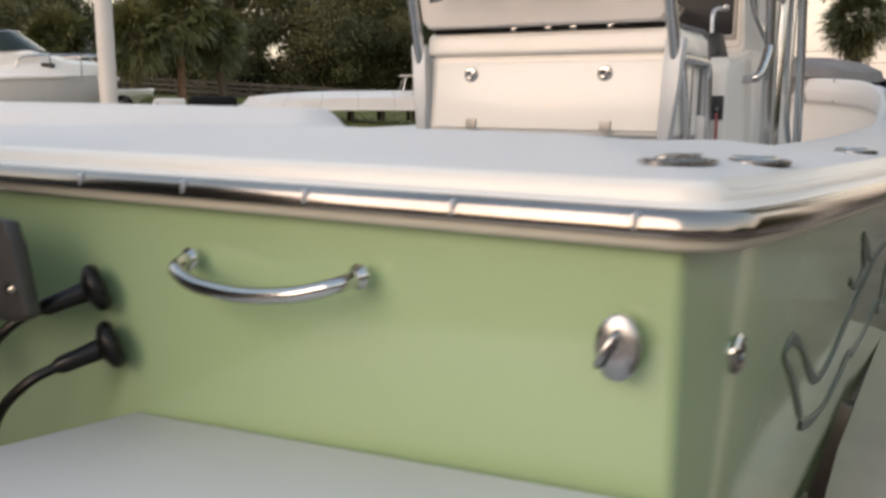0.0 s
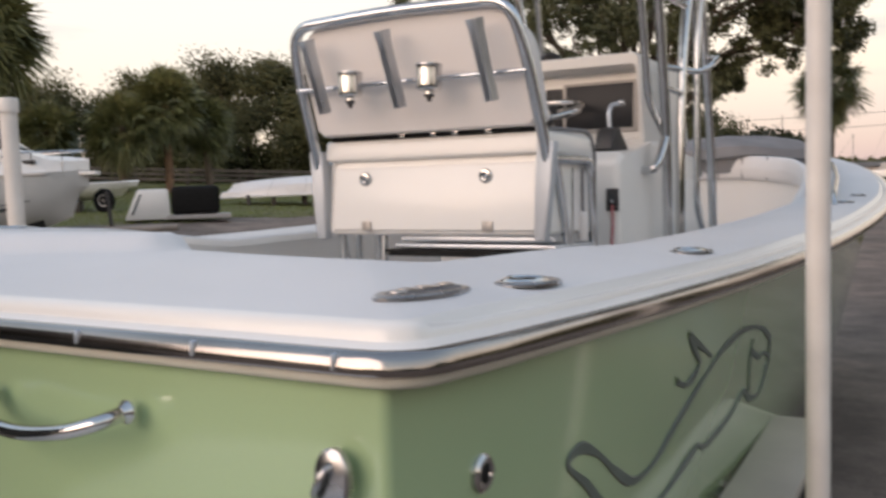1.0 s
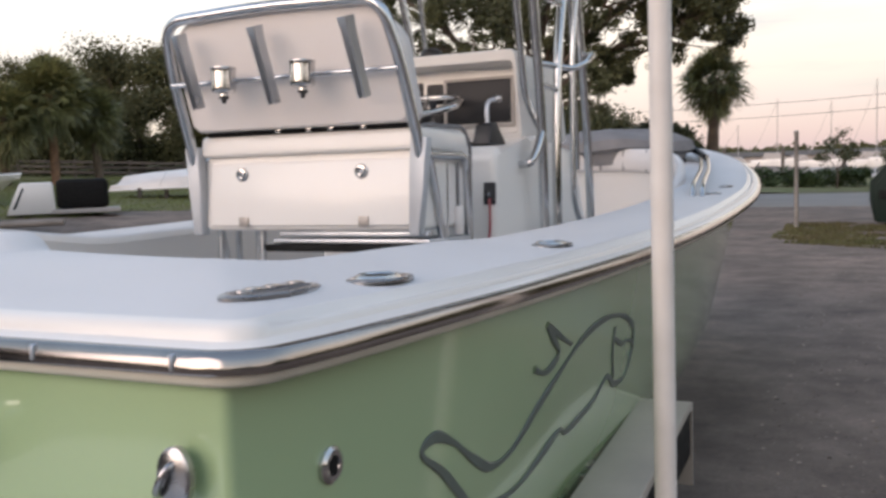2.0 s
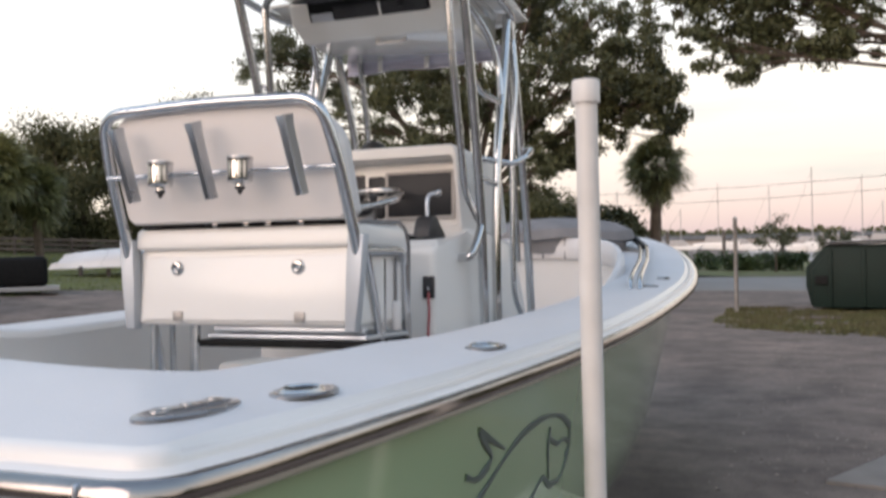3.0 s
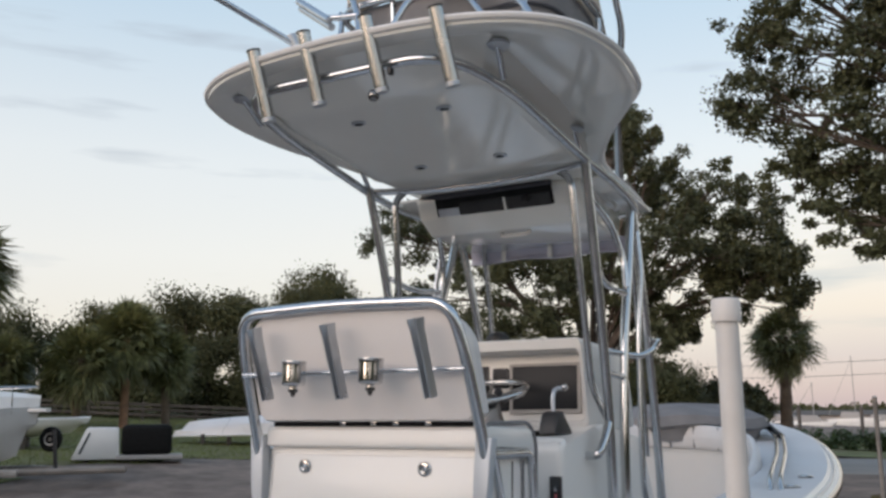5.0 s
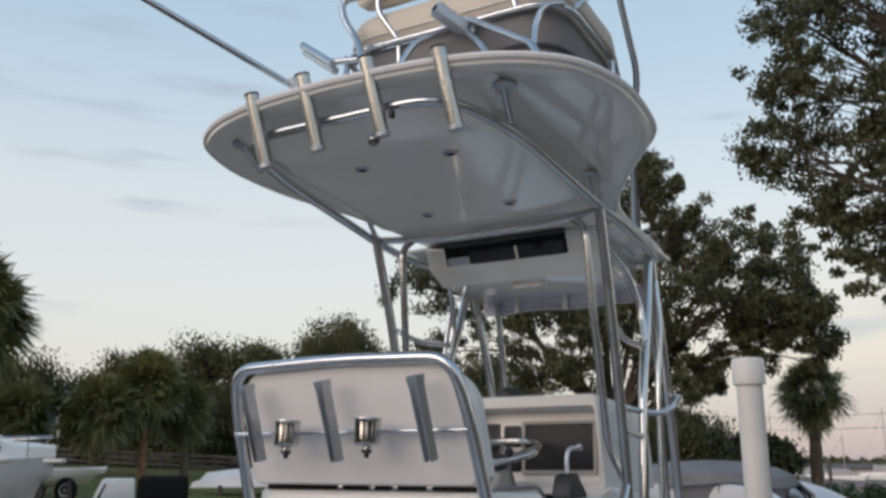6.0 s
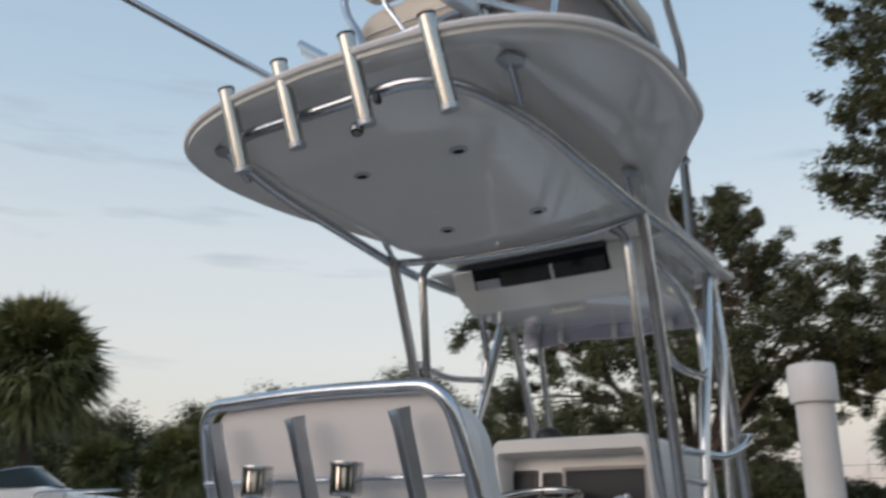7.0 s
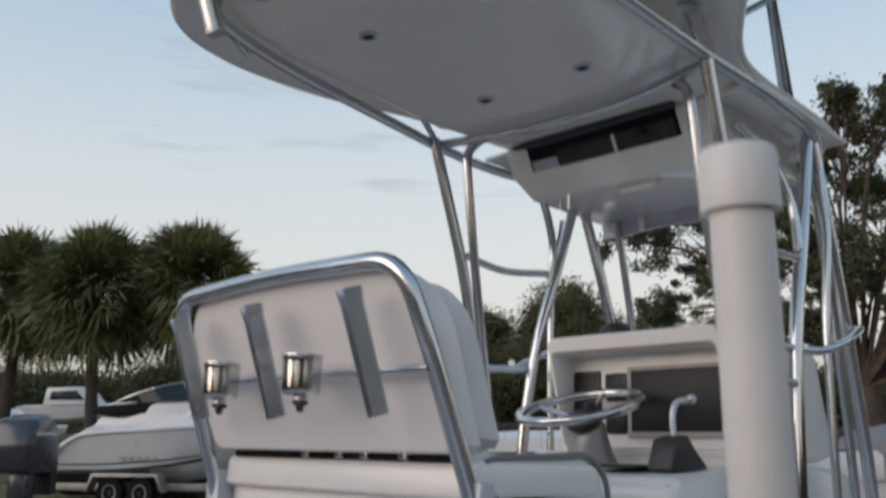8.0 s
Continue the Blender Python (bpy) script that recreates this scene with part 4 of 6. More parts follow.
# pipe ring under the hardtop; its aft bar carries the rocket launchers
RINGZ = 1.615
part("ring_frame", rod(bend([(X(-1, 0.58), 2.72, 1.578), (X(-1, 0.54), 1.95, 1.64), (X(-1, 0.44), 1.60, 1.66), (X(1, 0.44), 1.60, 1.66), (X(1, 0.54), 1.95, 1.64), (X(1, 0.58), 2.72, 1.578)], 0.2, 8), 0.019, 12), M_ALU, ttop, "bent aluminium ring under the hardtop")
part("cross_bar", rod(crv([(X(-1, 0.58), 2.73, 1.58), (X(-0.5), 2.80, 1.575), (X(0), 2.82, 1.573), (X(0.5), 2.80, 1.575), (X(1, 0.58), 2.73, 1.58)], 6), 0.017, 12), M_ALU, ttop)
for rx, ry, rz in ((-0.376, 1.535, 1.79), (-0.136, 1.525, 1.81), (0.136, 1.522, 1.812), (0.412, 1.538, 1.79)):
    a, b = Vector((rx, ry - 0.02, rz)), Vector((rx + 0.035, ry + 0.055, rz - 0.265))
    ob = part("rocket_launcher", rod([a, a.lerp(b, 0.03), a.lerp(b, 0.97), b], 0.0255, 16), M_TUBE, ttop, "polished rocket launcher rod tube")
    d = (b - a).normalized()
    part("rim", rod([a - d * 0.003, a + d * 0.004], 0.0275, 16), M_COWL2, ob, "dark rim")
    part("end_ring", rod([b - d * 0.012, b + d * 0.003], 0.0275, 16), M_ALU2, ob)
    if 0.1 < rx < 0.2:
        ball = b + Vector((-0.028, -0.01, -0.012))
        part("all_round_light", lathe([(0.004, -0.022), (0.013, -0.019), (0.020, -0.009), (0.021, 0.003), (0.015, 0.016), (0.006, 0.021)], 16, Matrix.Translation(ball)), M_RAIL, ob, "small round light fixed to the tube's foot")
        part("bracket", block(b.x + 0.022, b.x + 0.04, b.y - 0.01, b.y + 0.015, b.z + 0.06, b.z + 0.088, 0.005), M_BLACK, ob)
for s in (1, -1):
    for px, py in ((0.57, 1.76), (0.55, 2.60)):
        bz = edge_z(py) - 0.012
        t0 = Vector((X(s, px + 0.01), py, bz))
        st = part("strut", rod([t0, Vector((X(s, 0.56), py + 0.10, 1.645 - 0.06 * (py - 1.7)))], 0.012, 10), M_ALU, ttop, "short hardtop strut on a round foot")
        part("foot", lathe([(0.045, 0.006), (0.045, -0.004), (0.02, -0.010)], 18, Matrix.Translation(t0)), M_ALU2, st)
    # legs: the port ones lean in towards the console
    lx = (lambda v, w: v) if s > 0 else (lambda v, w: w)
    part("aft_leg", rod(bend([(lx(X(s), -0.605), 2.70, 1.59), (lx(X(s), -0.552), 2.84, 1.05), (lx(X(s), -0.555), 2.95, 0.50), (lx(X(s), -0.57), 3.00, -0.10), (lx(X(s), -0.58), 3.0, -0.62)], 0.2), 0.0215, 14), M_ALU, ttop, "bent aluminium aft leg")
    part("inner_leg", rod(bend([(X(s, 0.40), 2.80, 1.585), (lx(X(s, 0.495), -0.475), 2.74, 1.52), (lx(X(s, 0.50), -0.482), 2.80, 1.15), (lx(X(s, 0.505), -0.515), 2.93, 0.60), (lx(X(s, 0.565), -0.553), 2.96, 0.46)], 0.09), 0.017, 12), M_ALU, ttop)
    part("centre_leg", rod(bend([(lx(X(s, 0.56), -0.475), 3.44, 1.545), (lx(X(s), -0.484), 3.32, 1.20), (lx(X(s), -0.518), 3.21, 0.85), (lx(X(s), -0.562), 3.17, 0.40), (lx(X(s), -0.57), 3.20, -0.62)], 0.2), 0.0215, 14), M_CHROME, ttop, "polished centre leg")
    part("front_leg", rod(bend([(lx(X(s, 0.56), -0.498), 3.48, 1.54), (lx(X(s), -0.425), 3.58, 1.05), (lx(X(s), -0.42), 3.74, 0.40), (lx(X(s), -0.46), 3.80, -0.05), (lx(X(s), -0.48), 3.80, -0.62)], 0.2), 0.0215, 14), M_ALU, ttop, "bent aluminium front leg")
    part("front_inner_leg", rod(bend([(lx(X(s, 0.50), -0.40), 3.60, 1.50), (lx(X(s, 0.50), -0.395), 3.71, 1.00), (lx(X(s, 0.50), -0.40), 3.78, 0.50), (lx(X(s, 0.50), -0.41), 3.80, 0.30)], 0.1), 0.016, 12), M_ALU, ttop)
    part("ladder_rail", rod(bend([(X(s, 0.57), 3.50, 1.44), (X(s, 0.595), 3.47, 1.18), (X(s, 0.58), 3.44, 0.90), (X(s, 0.578), 3.44, 0.40), (X(s, 0.578), 3.45, 0.13), (X(s, 0.578), 3.56, 0.03), (X(s, 0.575), 3.77, -0.03)], 0.09), 0.014, 10), M_ALU, ttop)
    part("step", rod(bend([(X(s, 0.52), 3.12, 0.775), (X(s, 0.575), 3.20, 0.77), (X(s, 0.63), 3.26, 0.76), (X(s, 0.67), 3.36, 0.80), (X(s, 0.66), 3.54, 0.87), (X(s), 3.66, 0.88)], 0.06), 0.014, 10), M_CHROME, ttop)
    part("rung", rod(crv([(lx(X(s), -0.535), 2.82, lx(1.12, 1.145)), (lx(X(s, 0.56), -0.52), 3.02, lx(1.07, 1.12)), (lx(X(s), -0.50), 3.28, lx(1.07, 1.15))], 6), 0.014, 10), M_ALU, ttop)
    part("low_rung", rod([(lx(X(s), -0.54), 2.93, lx(0.66, 0.735)), (lx(X(s), -0.545), 3.20, lx(0.66, 0.755))], 0.014, 10), M_ALU, ttop)
    part("top_brace", rod(bend([(lx(X(s), -0.50), 3.27, 1.10), (lx(X(s, 0.56), -0.486), 3.29, 1.25), (lx(X(s, 0.52), -0.478), 3.22, 1.42), (lx(X(s, 0.46), -0.45), 3.10, 1.52)], 0.12), 0.016, 10), M_ALU, ttop)
    part("console_bracket", rod(bend([(XC + s * 0.49, 2.86, 0.30), (X(s, 0.56), 2.84, 0.30), (X(s), 2.90, 0.38), (X(s), 2.95, 0.45)], 0.06), 0.018, 12), M_CHROME, ttop, "curved bracket from console to leg")
    part("eave_pipe", rod(crv([(X(s, 0.58), 2.72, 1.578), (X(s, lx(0.60, 0.57)), 3.05, 1.56), (X(s, lx(0.58, 0.48)), 3.44, 1.545), (X(s, lx(0.50, 0.41)), 3.66, 1.52)], 6), 0.019, 12), M_ALU, ttop)
# electronics box
ebox = [(3.03, 1.49), (2.98, 1.585), (3.05, 1.64), (3.63, 1.60), (3.63, 1.425), (3.16, 1.425)]
elec = part("electronics_box", prism(ebox, -0.50, 0.40, "x", 0.02, 3), M_UNDER, ttop, "white overhead electronics box")


def on_face(x0, x1, v0, v1, out):
    """A slab on the box's tilted rear face, v up the face from its lower edge."""
    a, d = Vector((0, 3.03, 1.49)), Vector((0, -0.05, 0.095)).normalized()
    n = Vector((0, -d.z, d.y))
    pts = [a + d * v0 + n * out, a + d * v1 + n * out, a + d * v1 - n * 0.01, a + d * v0 - n * 0.01]
    return prism([(p.y, p.z) for p in pts], x0, x1, "x", 0.002, 1)


# no real hollow: its inner shade is a dark slab on the face
part("recess", on_face(-0.385, 0.26, 0.006, 0.106, 0.003), M_DARKIN, elec, "dark slab standing for the shade in a recess")
# shadow gap under the hardtop, put in as a dark solid strip
part("slot_shade", prism([(-0.46, 1.588), (-0.38, 1.597), (0.262, 1.597), (0.262, 1.580), (-0.34, 1.573)], 2.960, 2.985, "y", 0.003), M_CARPET, elec, "dark strip painted as the shade in the slot above the radios")
part("grey_panel", on_face(-0.375, -0.255, 0.006, 0.046, 0.006), M_ALU2, elec)
part("bezel", on_face(-0.248, 0.245, 0.003, 0.070, 0.005), M_BLACK, elec, "black bezel round the radios")
part("divider", on_face(-0.006, 0.008, 0.003, 0.070, 0.0095), M_UNDER, elec)
part("radio", on_face(-0.24, -0.004, 0.006, 0.062, 0.008), M_BLACK, elec, "black marine radio")
part("stereo", on_face(0.012, 0.224, 0.006, 0.064, 0.008), M_BLACK, elec, "black stereo face")
part("dial", lathe([(0.02, 0), (0.02, 0.01), (0.012, 0.014)], 14, Matrix.Translation((0.12, 2.995, 1.53)) @ Matrix.Rotation(radians(90), 4, "X")), M_SCREEN, elec)
part("grab_handle", rod(bend([(-0.10, 3.22, 1.43), (-0.10, 3.19, 1.400), (0.05, 3.19, 1.400), (0.05, 3.22, 1.43)], 0.03), 0.010, 8), M_GEL, elec)
part("box_flange", block(-0.62, 0.55, 3.0, 3.72, 1.585, 1.602, 0.006), M_UNDER, elec)
rings = []
for v, dy in ((0.0, 0.0), (0.3, 0.012), (0.7, 0.022), (1.0, 0.012), (1.0, 0.03), (0.6, 0.045), (0.0, 0.02)):
    rings.append([(u, 3.632 + dy + 0.006 * math.sin(u * 9), 1.445 - 0.075 * v - 0.006 * math.sin(u * 14 + v)) for u in np.linspace(-0.50, 0.44, 32)])
cur = part("clear_valance", loft(rings, False), M_CLEARV, ttop, "milky clear vinyl valance under the front edge")
for px in (-0.28, 0.0, 0.27):
    part("strap", block(px - 0.014, px + 0.014, 3.615, 3.629, 1.365, 1.46, 0.004), M_GEL, cur)
# upper station on the hardtop: a rounded-square rail, a bolster on it, canvas below
up = thing("upper_station", BOAT, "upper helm station with cream bolsters and grey canvas", "helm station")
TZ = 1.80


def station_line(g, z, front=2.78, r=0.17):
    """The open rail line seen from above, moved in by g."""
    x0, x1, y0 = -0.50 + g, 0.59 - g, 2.17 + g
    pts = [(x0 + 0.30, front + 0.42, z), (x0 + 0.16, front + 0.36, z), (x0 + 0.05, front + 0.22, z), (x0, front, z)]
    for cx, a0 in ((x0 + r, 180), (x1 - r, 270)):
        pts += [(cx + r * math.cos(radians(a0 + 9 * k)), y0 + r + r * math.sin(radians(a0 + 9 * k)), z) for k in range(11)]
    return pts + [(x1, front, z), (x1 - 0.05, front + 0.22, z), (x1 - 0.16, front + 0.36, z), (x1 - 0.30, front + 0.42, z)]


part("station_rail", rod(station_line(0.0, 2.28), 0.014, 12), M_ALU, up, "polished rail round the station")
bol = []
for k in range(14):
    a = 2 * math.pi * k / 14
    bol.append(station_line(0.045 - 0.042 * math.cos(a), 2.375 + 0.082 * math.sin(a)))
bol.append(bol[0])
part("bolster", loft(bol, False), M_CREAMV, up, "cream padded bolster round the station")
part("bolster_seam", rod(station_line(0.006, 2.335), 0.004, 6), M_VINYL, up)
rings = []
for k, z in enumerate((2.275, 2.20, 2.12, 2.05, 1.95, 1.80)):
    rings.append([(x + 0.006 * math.sin(9 * x + 3 * k), y + 0.008 * math.sin(11 * x + 2 * k), z) for x, y, _ in station_line(0.03 + 0.004 * k, z)])
part("canvas_skirt", loft(rings, False), M_CANVAS, up, "grey canvas skirt below the bolster")
part("canvas_hem", rod([(x, y - 0.003, z + 0.008 * math.sin(7 * x)) for x, y, z in station_line(0.034, 2.13)], 0.008, 6), M_CARPET, up, "dark sewn hem")
part("helm_top", prism([(x, y) for x, y, _ in station_line(0.09, 0.0)], 2.24, 2.26, "z"), M_CANVAS, up)
part("arch_stay", rod(crv([(0.49, 2.05, TZ), (0.487, 2.125, 2.10), (0.492, 2.145, 2.19), (0.525, 2.165, 2.255), (0.575, 2.22, 2.28)], 6), 0.013, 10), M_ALU, up)
part("port_arch_stay", rod(crv([(-0.42, 2.05, TZ), (-0.417, 2.125, 2.10), (-0.42, 2.145, 2.19), (-0.44, 2.165, 2.255), (-0.475, 2.22, 2.28)], 6), 0.013, 10), M_ALU, up)
for px in (-0.18, 0.62):
    part("rail_foot", rod([(px if px < 0.6 else 0.59, 2.24 if px < 0.6 else 2.75, TZ), (px if px < 0.6 else 0.59, 2.19 if px < 0.6 else 2.75, 2.28)], 0.013, 10), M_ALU, up)
# backrest pad on a bent tube
padr = []
for k in range(19):
    u = k / 18
    e = max(0.04, 1 - abs(2 * u - 1) ** 7) ** 0.5
    cx, cy, cz2 = -0.43 + 1.0 * u, 2.225 - 0.03 * math.sin(math.pi * u), 2.565 - 0.012 * u
    padr.append([(cx, cy + 0.05 * e * math.cos(2 * math.pi * j / 16), cz2 + 0.078 * e * math.sin(2 * math.pi * j / 16)) for j in range(16)])
back = part("backrest", loft(padr, True, True), M_CREAMV, up, "cream padded backrest pad")
part("backrest_tube", rod(bend([(-0.19, 1.94, TZ), (-0.25, 2.04, 2.12), (-0.33, 2.10, 2.28), (-0.415, 2.105, 2.40), (-0.45, 2.11, 2.52), (-0.33, 2.14, 2.53), (0.46, 2.14, 2.515)], 0.07), 0.0165, 12), M_ALU, back, "bent polished backrest tube")
part("backrest_stay", rod(bend([(-0.175, 2.19, 2.285), (-0.23, 2.18, 2.37), (-0.275, 2.16, 2.44), (-0.275, 2.15, 2.54)], 0.06), 0.013, 10), M_ALU, back)
part("backrest_stay", rod([(0.385, 2.185, 2.285), (0.345, 2.15, 2.52)], 0.013, 10), M_ALU, back)
for px in (-0.36, 0.40):
    part("button", lathe([(0.012, 0), (0.011, 0.004), (0.006, 0.006)], 10, Matrix.Translation((px, 2.172, 2.575)) @ Matrix.Rotation(radians(90), 4, "X")), M_VINYL, back)
for s in (1, -1):
    sx = 0.66 if s > 0 else -0.57
    part("side_rail", rod(bend([(sx, 2.62, 2.60), (sx, 2.76, 2.42), (sx + s * 0.005, 2.88, 2.255), (sx - s * 0.085, 3.05, 1.98), (sx - s * 0.175, 3.34, 1.65)], 0.07), 0.016, 12), M_ALU, up)
    part("side_brace", rod(bend([(sx - s * 0.02, 2.93, 2.155), (sx - s * 0.085, 3.075, 1.945), (sx - s * 0.17, 3.385, 1.645)], 0.05), 0.011, 10), M_RAIL, up)
    part("low_tie", rod([(sx - s * 0.07, 3.09, 1.92), (sx - s * 0.22, 3.09, 1.89)], 0.012, 10), M_ALU, up)
    part("rail_cap", rod([(sx, 2.600, 2.626), (sx, 2.640, 2.575)], 0.024, 12), M_BLACK, up, "black rubber end cap")
    part("rail_tie", rod([(sx - s * 0.015, 2.60, 2.58), (sx - s * 0.075, 2.30, 2.30)], 0.012, 10), M_ALU, up)

# outriggers
for s in (1, -1):
    orig = thing("outrigger", BOAT, "folded aluminium outrigger with square base" if s > 0 else "long aluminium outrigger pole laid back from the hardtop", "outrigger", "outriggers")
    if s < 0:
        part("pole", rod([(-0.33, 1.72, 1.89), (-2.17, -0.34, 3.13)], 0.013, 10), M_ALU, orig)
        part("base", rod([(-0.30, 1.76, 1.79), (-0.35, 1.70, 1.93)], 0.02, 10), M_ALU2, orig)
        for q in (-0.011, 0.011):
            part("folded_arm", rod([(-0.575, 2.035 + q, 2.275 - q), (-0.35, 1.965 + q, 2.10 - q)], 0.017, 10), M_ALU, orig)
        part("arm_tie", rod(bend([(-0.44, 2.0, 2.165), (-0.36, 2.02, 2.155), (-0.27, 2.05, 2.16)], 0.03), 0.014, 10), M_ALU, orig)
    else:
        a, b = Vector((0.098, 2.02, 2.285)), Vector((0.168, 2.155, 2.240))
        m = Matrix.Translation(a) @ (b - a).to_track_quat("Z", "Y").to_matrix().to_4x4()
        ln = (b - a).length
        bm = prism(rrect(0.052, 0.052, 0.006), 0.0, ln, "z")
        bm.transform(m)
        base = part("base_tube", bm, M_ALU2, orig, "square aluminium base tube")
        # socket depth is only suggested, by a shade-dark disc
        part("socket", lathe([(0.017, -0.002), (0.017, 0.004)], 16, m), M_DARKIN, base, "dark disc standing for the shaded round socket")
        part("lock_pin", rod([m @ Vector((0.0, 0.02, 0.03)), m @ Vector((-0.0, 0.045, 0.03))], 0.006, 8), M_BLACK, base)
        part("collar", rod([m @ Vector((0, 0, ln - 0.01)), m @ Vector((0, 0, ln + 0.03))], 0.03, 14), M_ALU, base)
        part("lower_pole", rod([(0.165, 2.155, 2.235), (0.262, 2.10, 2.128), (0.50, 1.98, TZ)], 0.016, 10), M_ALU, orig)
        part("curved_stay", rod(crv([(0.13, 2.15, 2.275), (0.20, 2.14, 2.265), (0.321, 2.10, 2.177), (0.45, 2.05, 2.078), (0.539, 2.00, 1.993), (0.64, 1.94, 1.78)], 6), 0.015, 10), M_ALU, orig)
        part("port_stay", rod(crv([(0.13, 2.15, 2.275), (0.095, 2.15, 2.261), (0.03, 2.08, 2.20), (-0.02, 2.02, 2.12), (-0.12, 1.92, TZ)], 6), 0.014, 10), M_ALU, orig)

# ---- trailer and guide posts ----
trailer = thing("boat_trailer", BOAT, "galvanised boat trailer with plate fenders", "trailer")
for s in (1, -1):
    fen = [(0.88, -0.985), (1.05, -0.75), (1.24, -0.685), (2.31, -0.587), (2.365, -0.595), (2.377, -0.90), (2.357, -0.90), (2.345, -0.620), (2.305, -0.612), (1.25, -0.710), (1.07, -0.772), (0.90, -1.0)]
    fender = part("fender", prism([(y, z) for y, z in fen], s * 1.096, s * 1.278, "x", 0.004), M_FENDER, trailer, "flat weathered pale fender with folded ends")
    part("skirt", prism([(1.07, -0.775), (1.25, -0.712), (2.32, -0.616), (2.33, -0.78), (1.30, -0.84)], s * 1.261, s * 1.275, "x", 0.003), M_RUBBER, fender, "dark splash skirt")
    part("fender_bracket", block(s * 1.02 - 0.12, s * 1.02 + 0.12, 1.66, 1.74, -0.98, -0.69, 0.006), M_GALV, fender)
    part("frame_rail", block(s * 0.92 - 0.04, s * 0.92 + 0.04, -0.3, 3.0, -1.05, -0.93, 0.008), M_GALV, trailer)
    part("bunk", block(s * 0.55 - 0.05, s * 0.55 + 0.05, 0.0, 4.4, -0.93, -0.84, 0.01), M_CARPET, trailer, "carpeted bunk board")
    m = Matrix.Translation((s * 1.187, 1.70, -1.07)) @ Matrix.Rotation(radians(90), 4, "Y")
    wh = part("wheel", lathe([(0.17, -0.085), (0.18, 0.085), (0.15, 0.078), (0.07, 0.05), (0.06, 0.08)], 24, m), M_GALV, trailer)
    part("tyre", lathe([(0.19, -0.09), (0.29, -0.10), (0.325, -0.085), (0.335, 0), (0.325, 0.085), (0.29, 0.10), (0.19, 0.09)], 32, m), M_RUBBER, wh)
part("axle", rod([(-1.18, 1.70, -1.07), (1.18, 1.70, -1.07)], 0.04, 12), M_GALV, trailer)
for y in (0.2, 1.6, 2.6):
    part("cross_member", block(-0.92, 0.92, y - 0.04, y + 0.04, -1.06, -0.98, 0.006), M_GALV, trailer)
part("tongue", rod([(0, 2.6, -1.0), (0, 8.6, -1.0)], 0.05, 10), M_GALV, trailer)
for gx, top_z, rr, lab in ((1.399, 0.652, 0.0252, "white plastic pipe guide post with cap"), (-1.335, 0.552, 0.030, "white plastic pipe guide post beside the port gunwale")):
    gp = thing("guide_post", BOAT @ Matrix.Translation((gx, 1.097, top_z)) @ Matrix.Rotation(radians(3.2), 4, "X"), lab, "guide post", "trailer guide posts")
    part("pipe", lathe([(rr, -1.70), (rr, -0.02)], 24), M_PVC, gp)
    part("cap", lathe([(rr * 1.24, -0.053), (rr * 1.26, -0.050), (rr * 1.26, -0.006), (rr * 1.18, -0.0015), (rr * 0.9, 0.0)], 28), M_PVC, gp, "slip-on pipe cap")


# ---- trees ----
def leaf_mesh(name, centres, spread, per, size, seed, material, parent, droop=0.0, label="", kind=""):
    """Clumps of small folded leaves; spread and size may differ from clump to clump."""
    rng = np.random.default_rng(seed)
    c = np.repeat(np.asarray(centres, float), per, axis=0)
    sp = np.repeat(np.broadcast_to(np.asarray(spread, float), (len(centres),)), per)
    n = len(c)
    off = np.clip(rng.normal(size=(n, 3)), -2.1, 2.1) * 0.44 * sp[:, None]
    off[:, 2] *= 0.75
    p = c + off
    d = rng.normal(size=(n, 3))
    d[:, 2] -= droop
    d /= np.linalg.norm(d, axis=1)[:, None]
    s = np.cross(d, rng.normal(size=(n, 3)))
    s /= np.linalg.norm(s, axis=1)[:, None] + 1e-9
    ln = size * (0.6 + 0.8 * rng.random(n))[:, None]
    wd = ln * 0.38
    up = np.cross(d, s)
    v = np.stack([p - d * ln * 0.5, p + s * wd + up * ln * 0.08, p + d * ln * 0.5, p - s * wd + up * ln * 0.08], 1).reshape(-1, 3)
    f = np.arange(4 * n).reshape(-1, 4)
    me = bpy.data.meshes.new(name)
    me.from_pydata(v.tolist(), [], f.tolist())
    me.materials.append(material)
    ob = new(name, me)
    ob.parent = parent
    if label:
        ob["label"] = label
    if kind:
        ob["kind"] = kind
    return ob


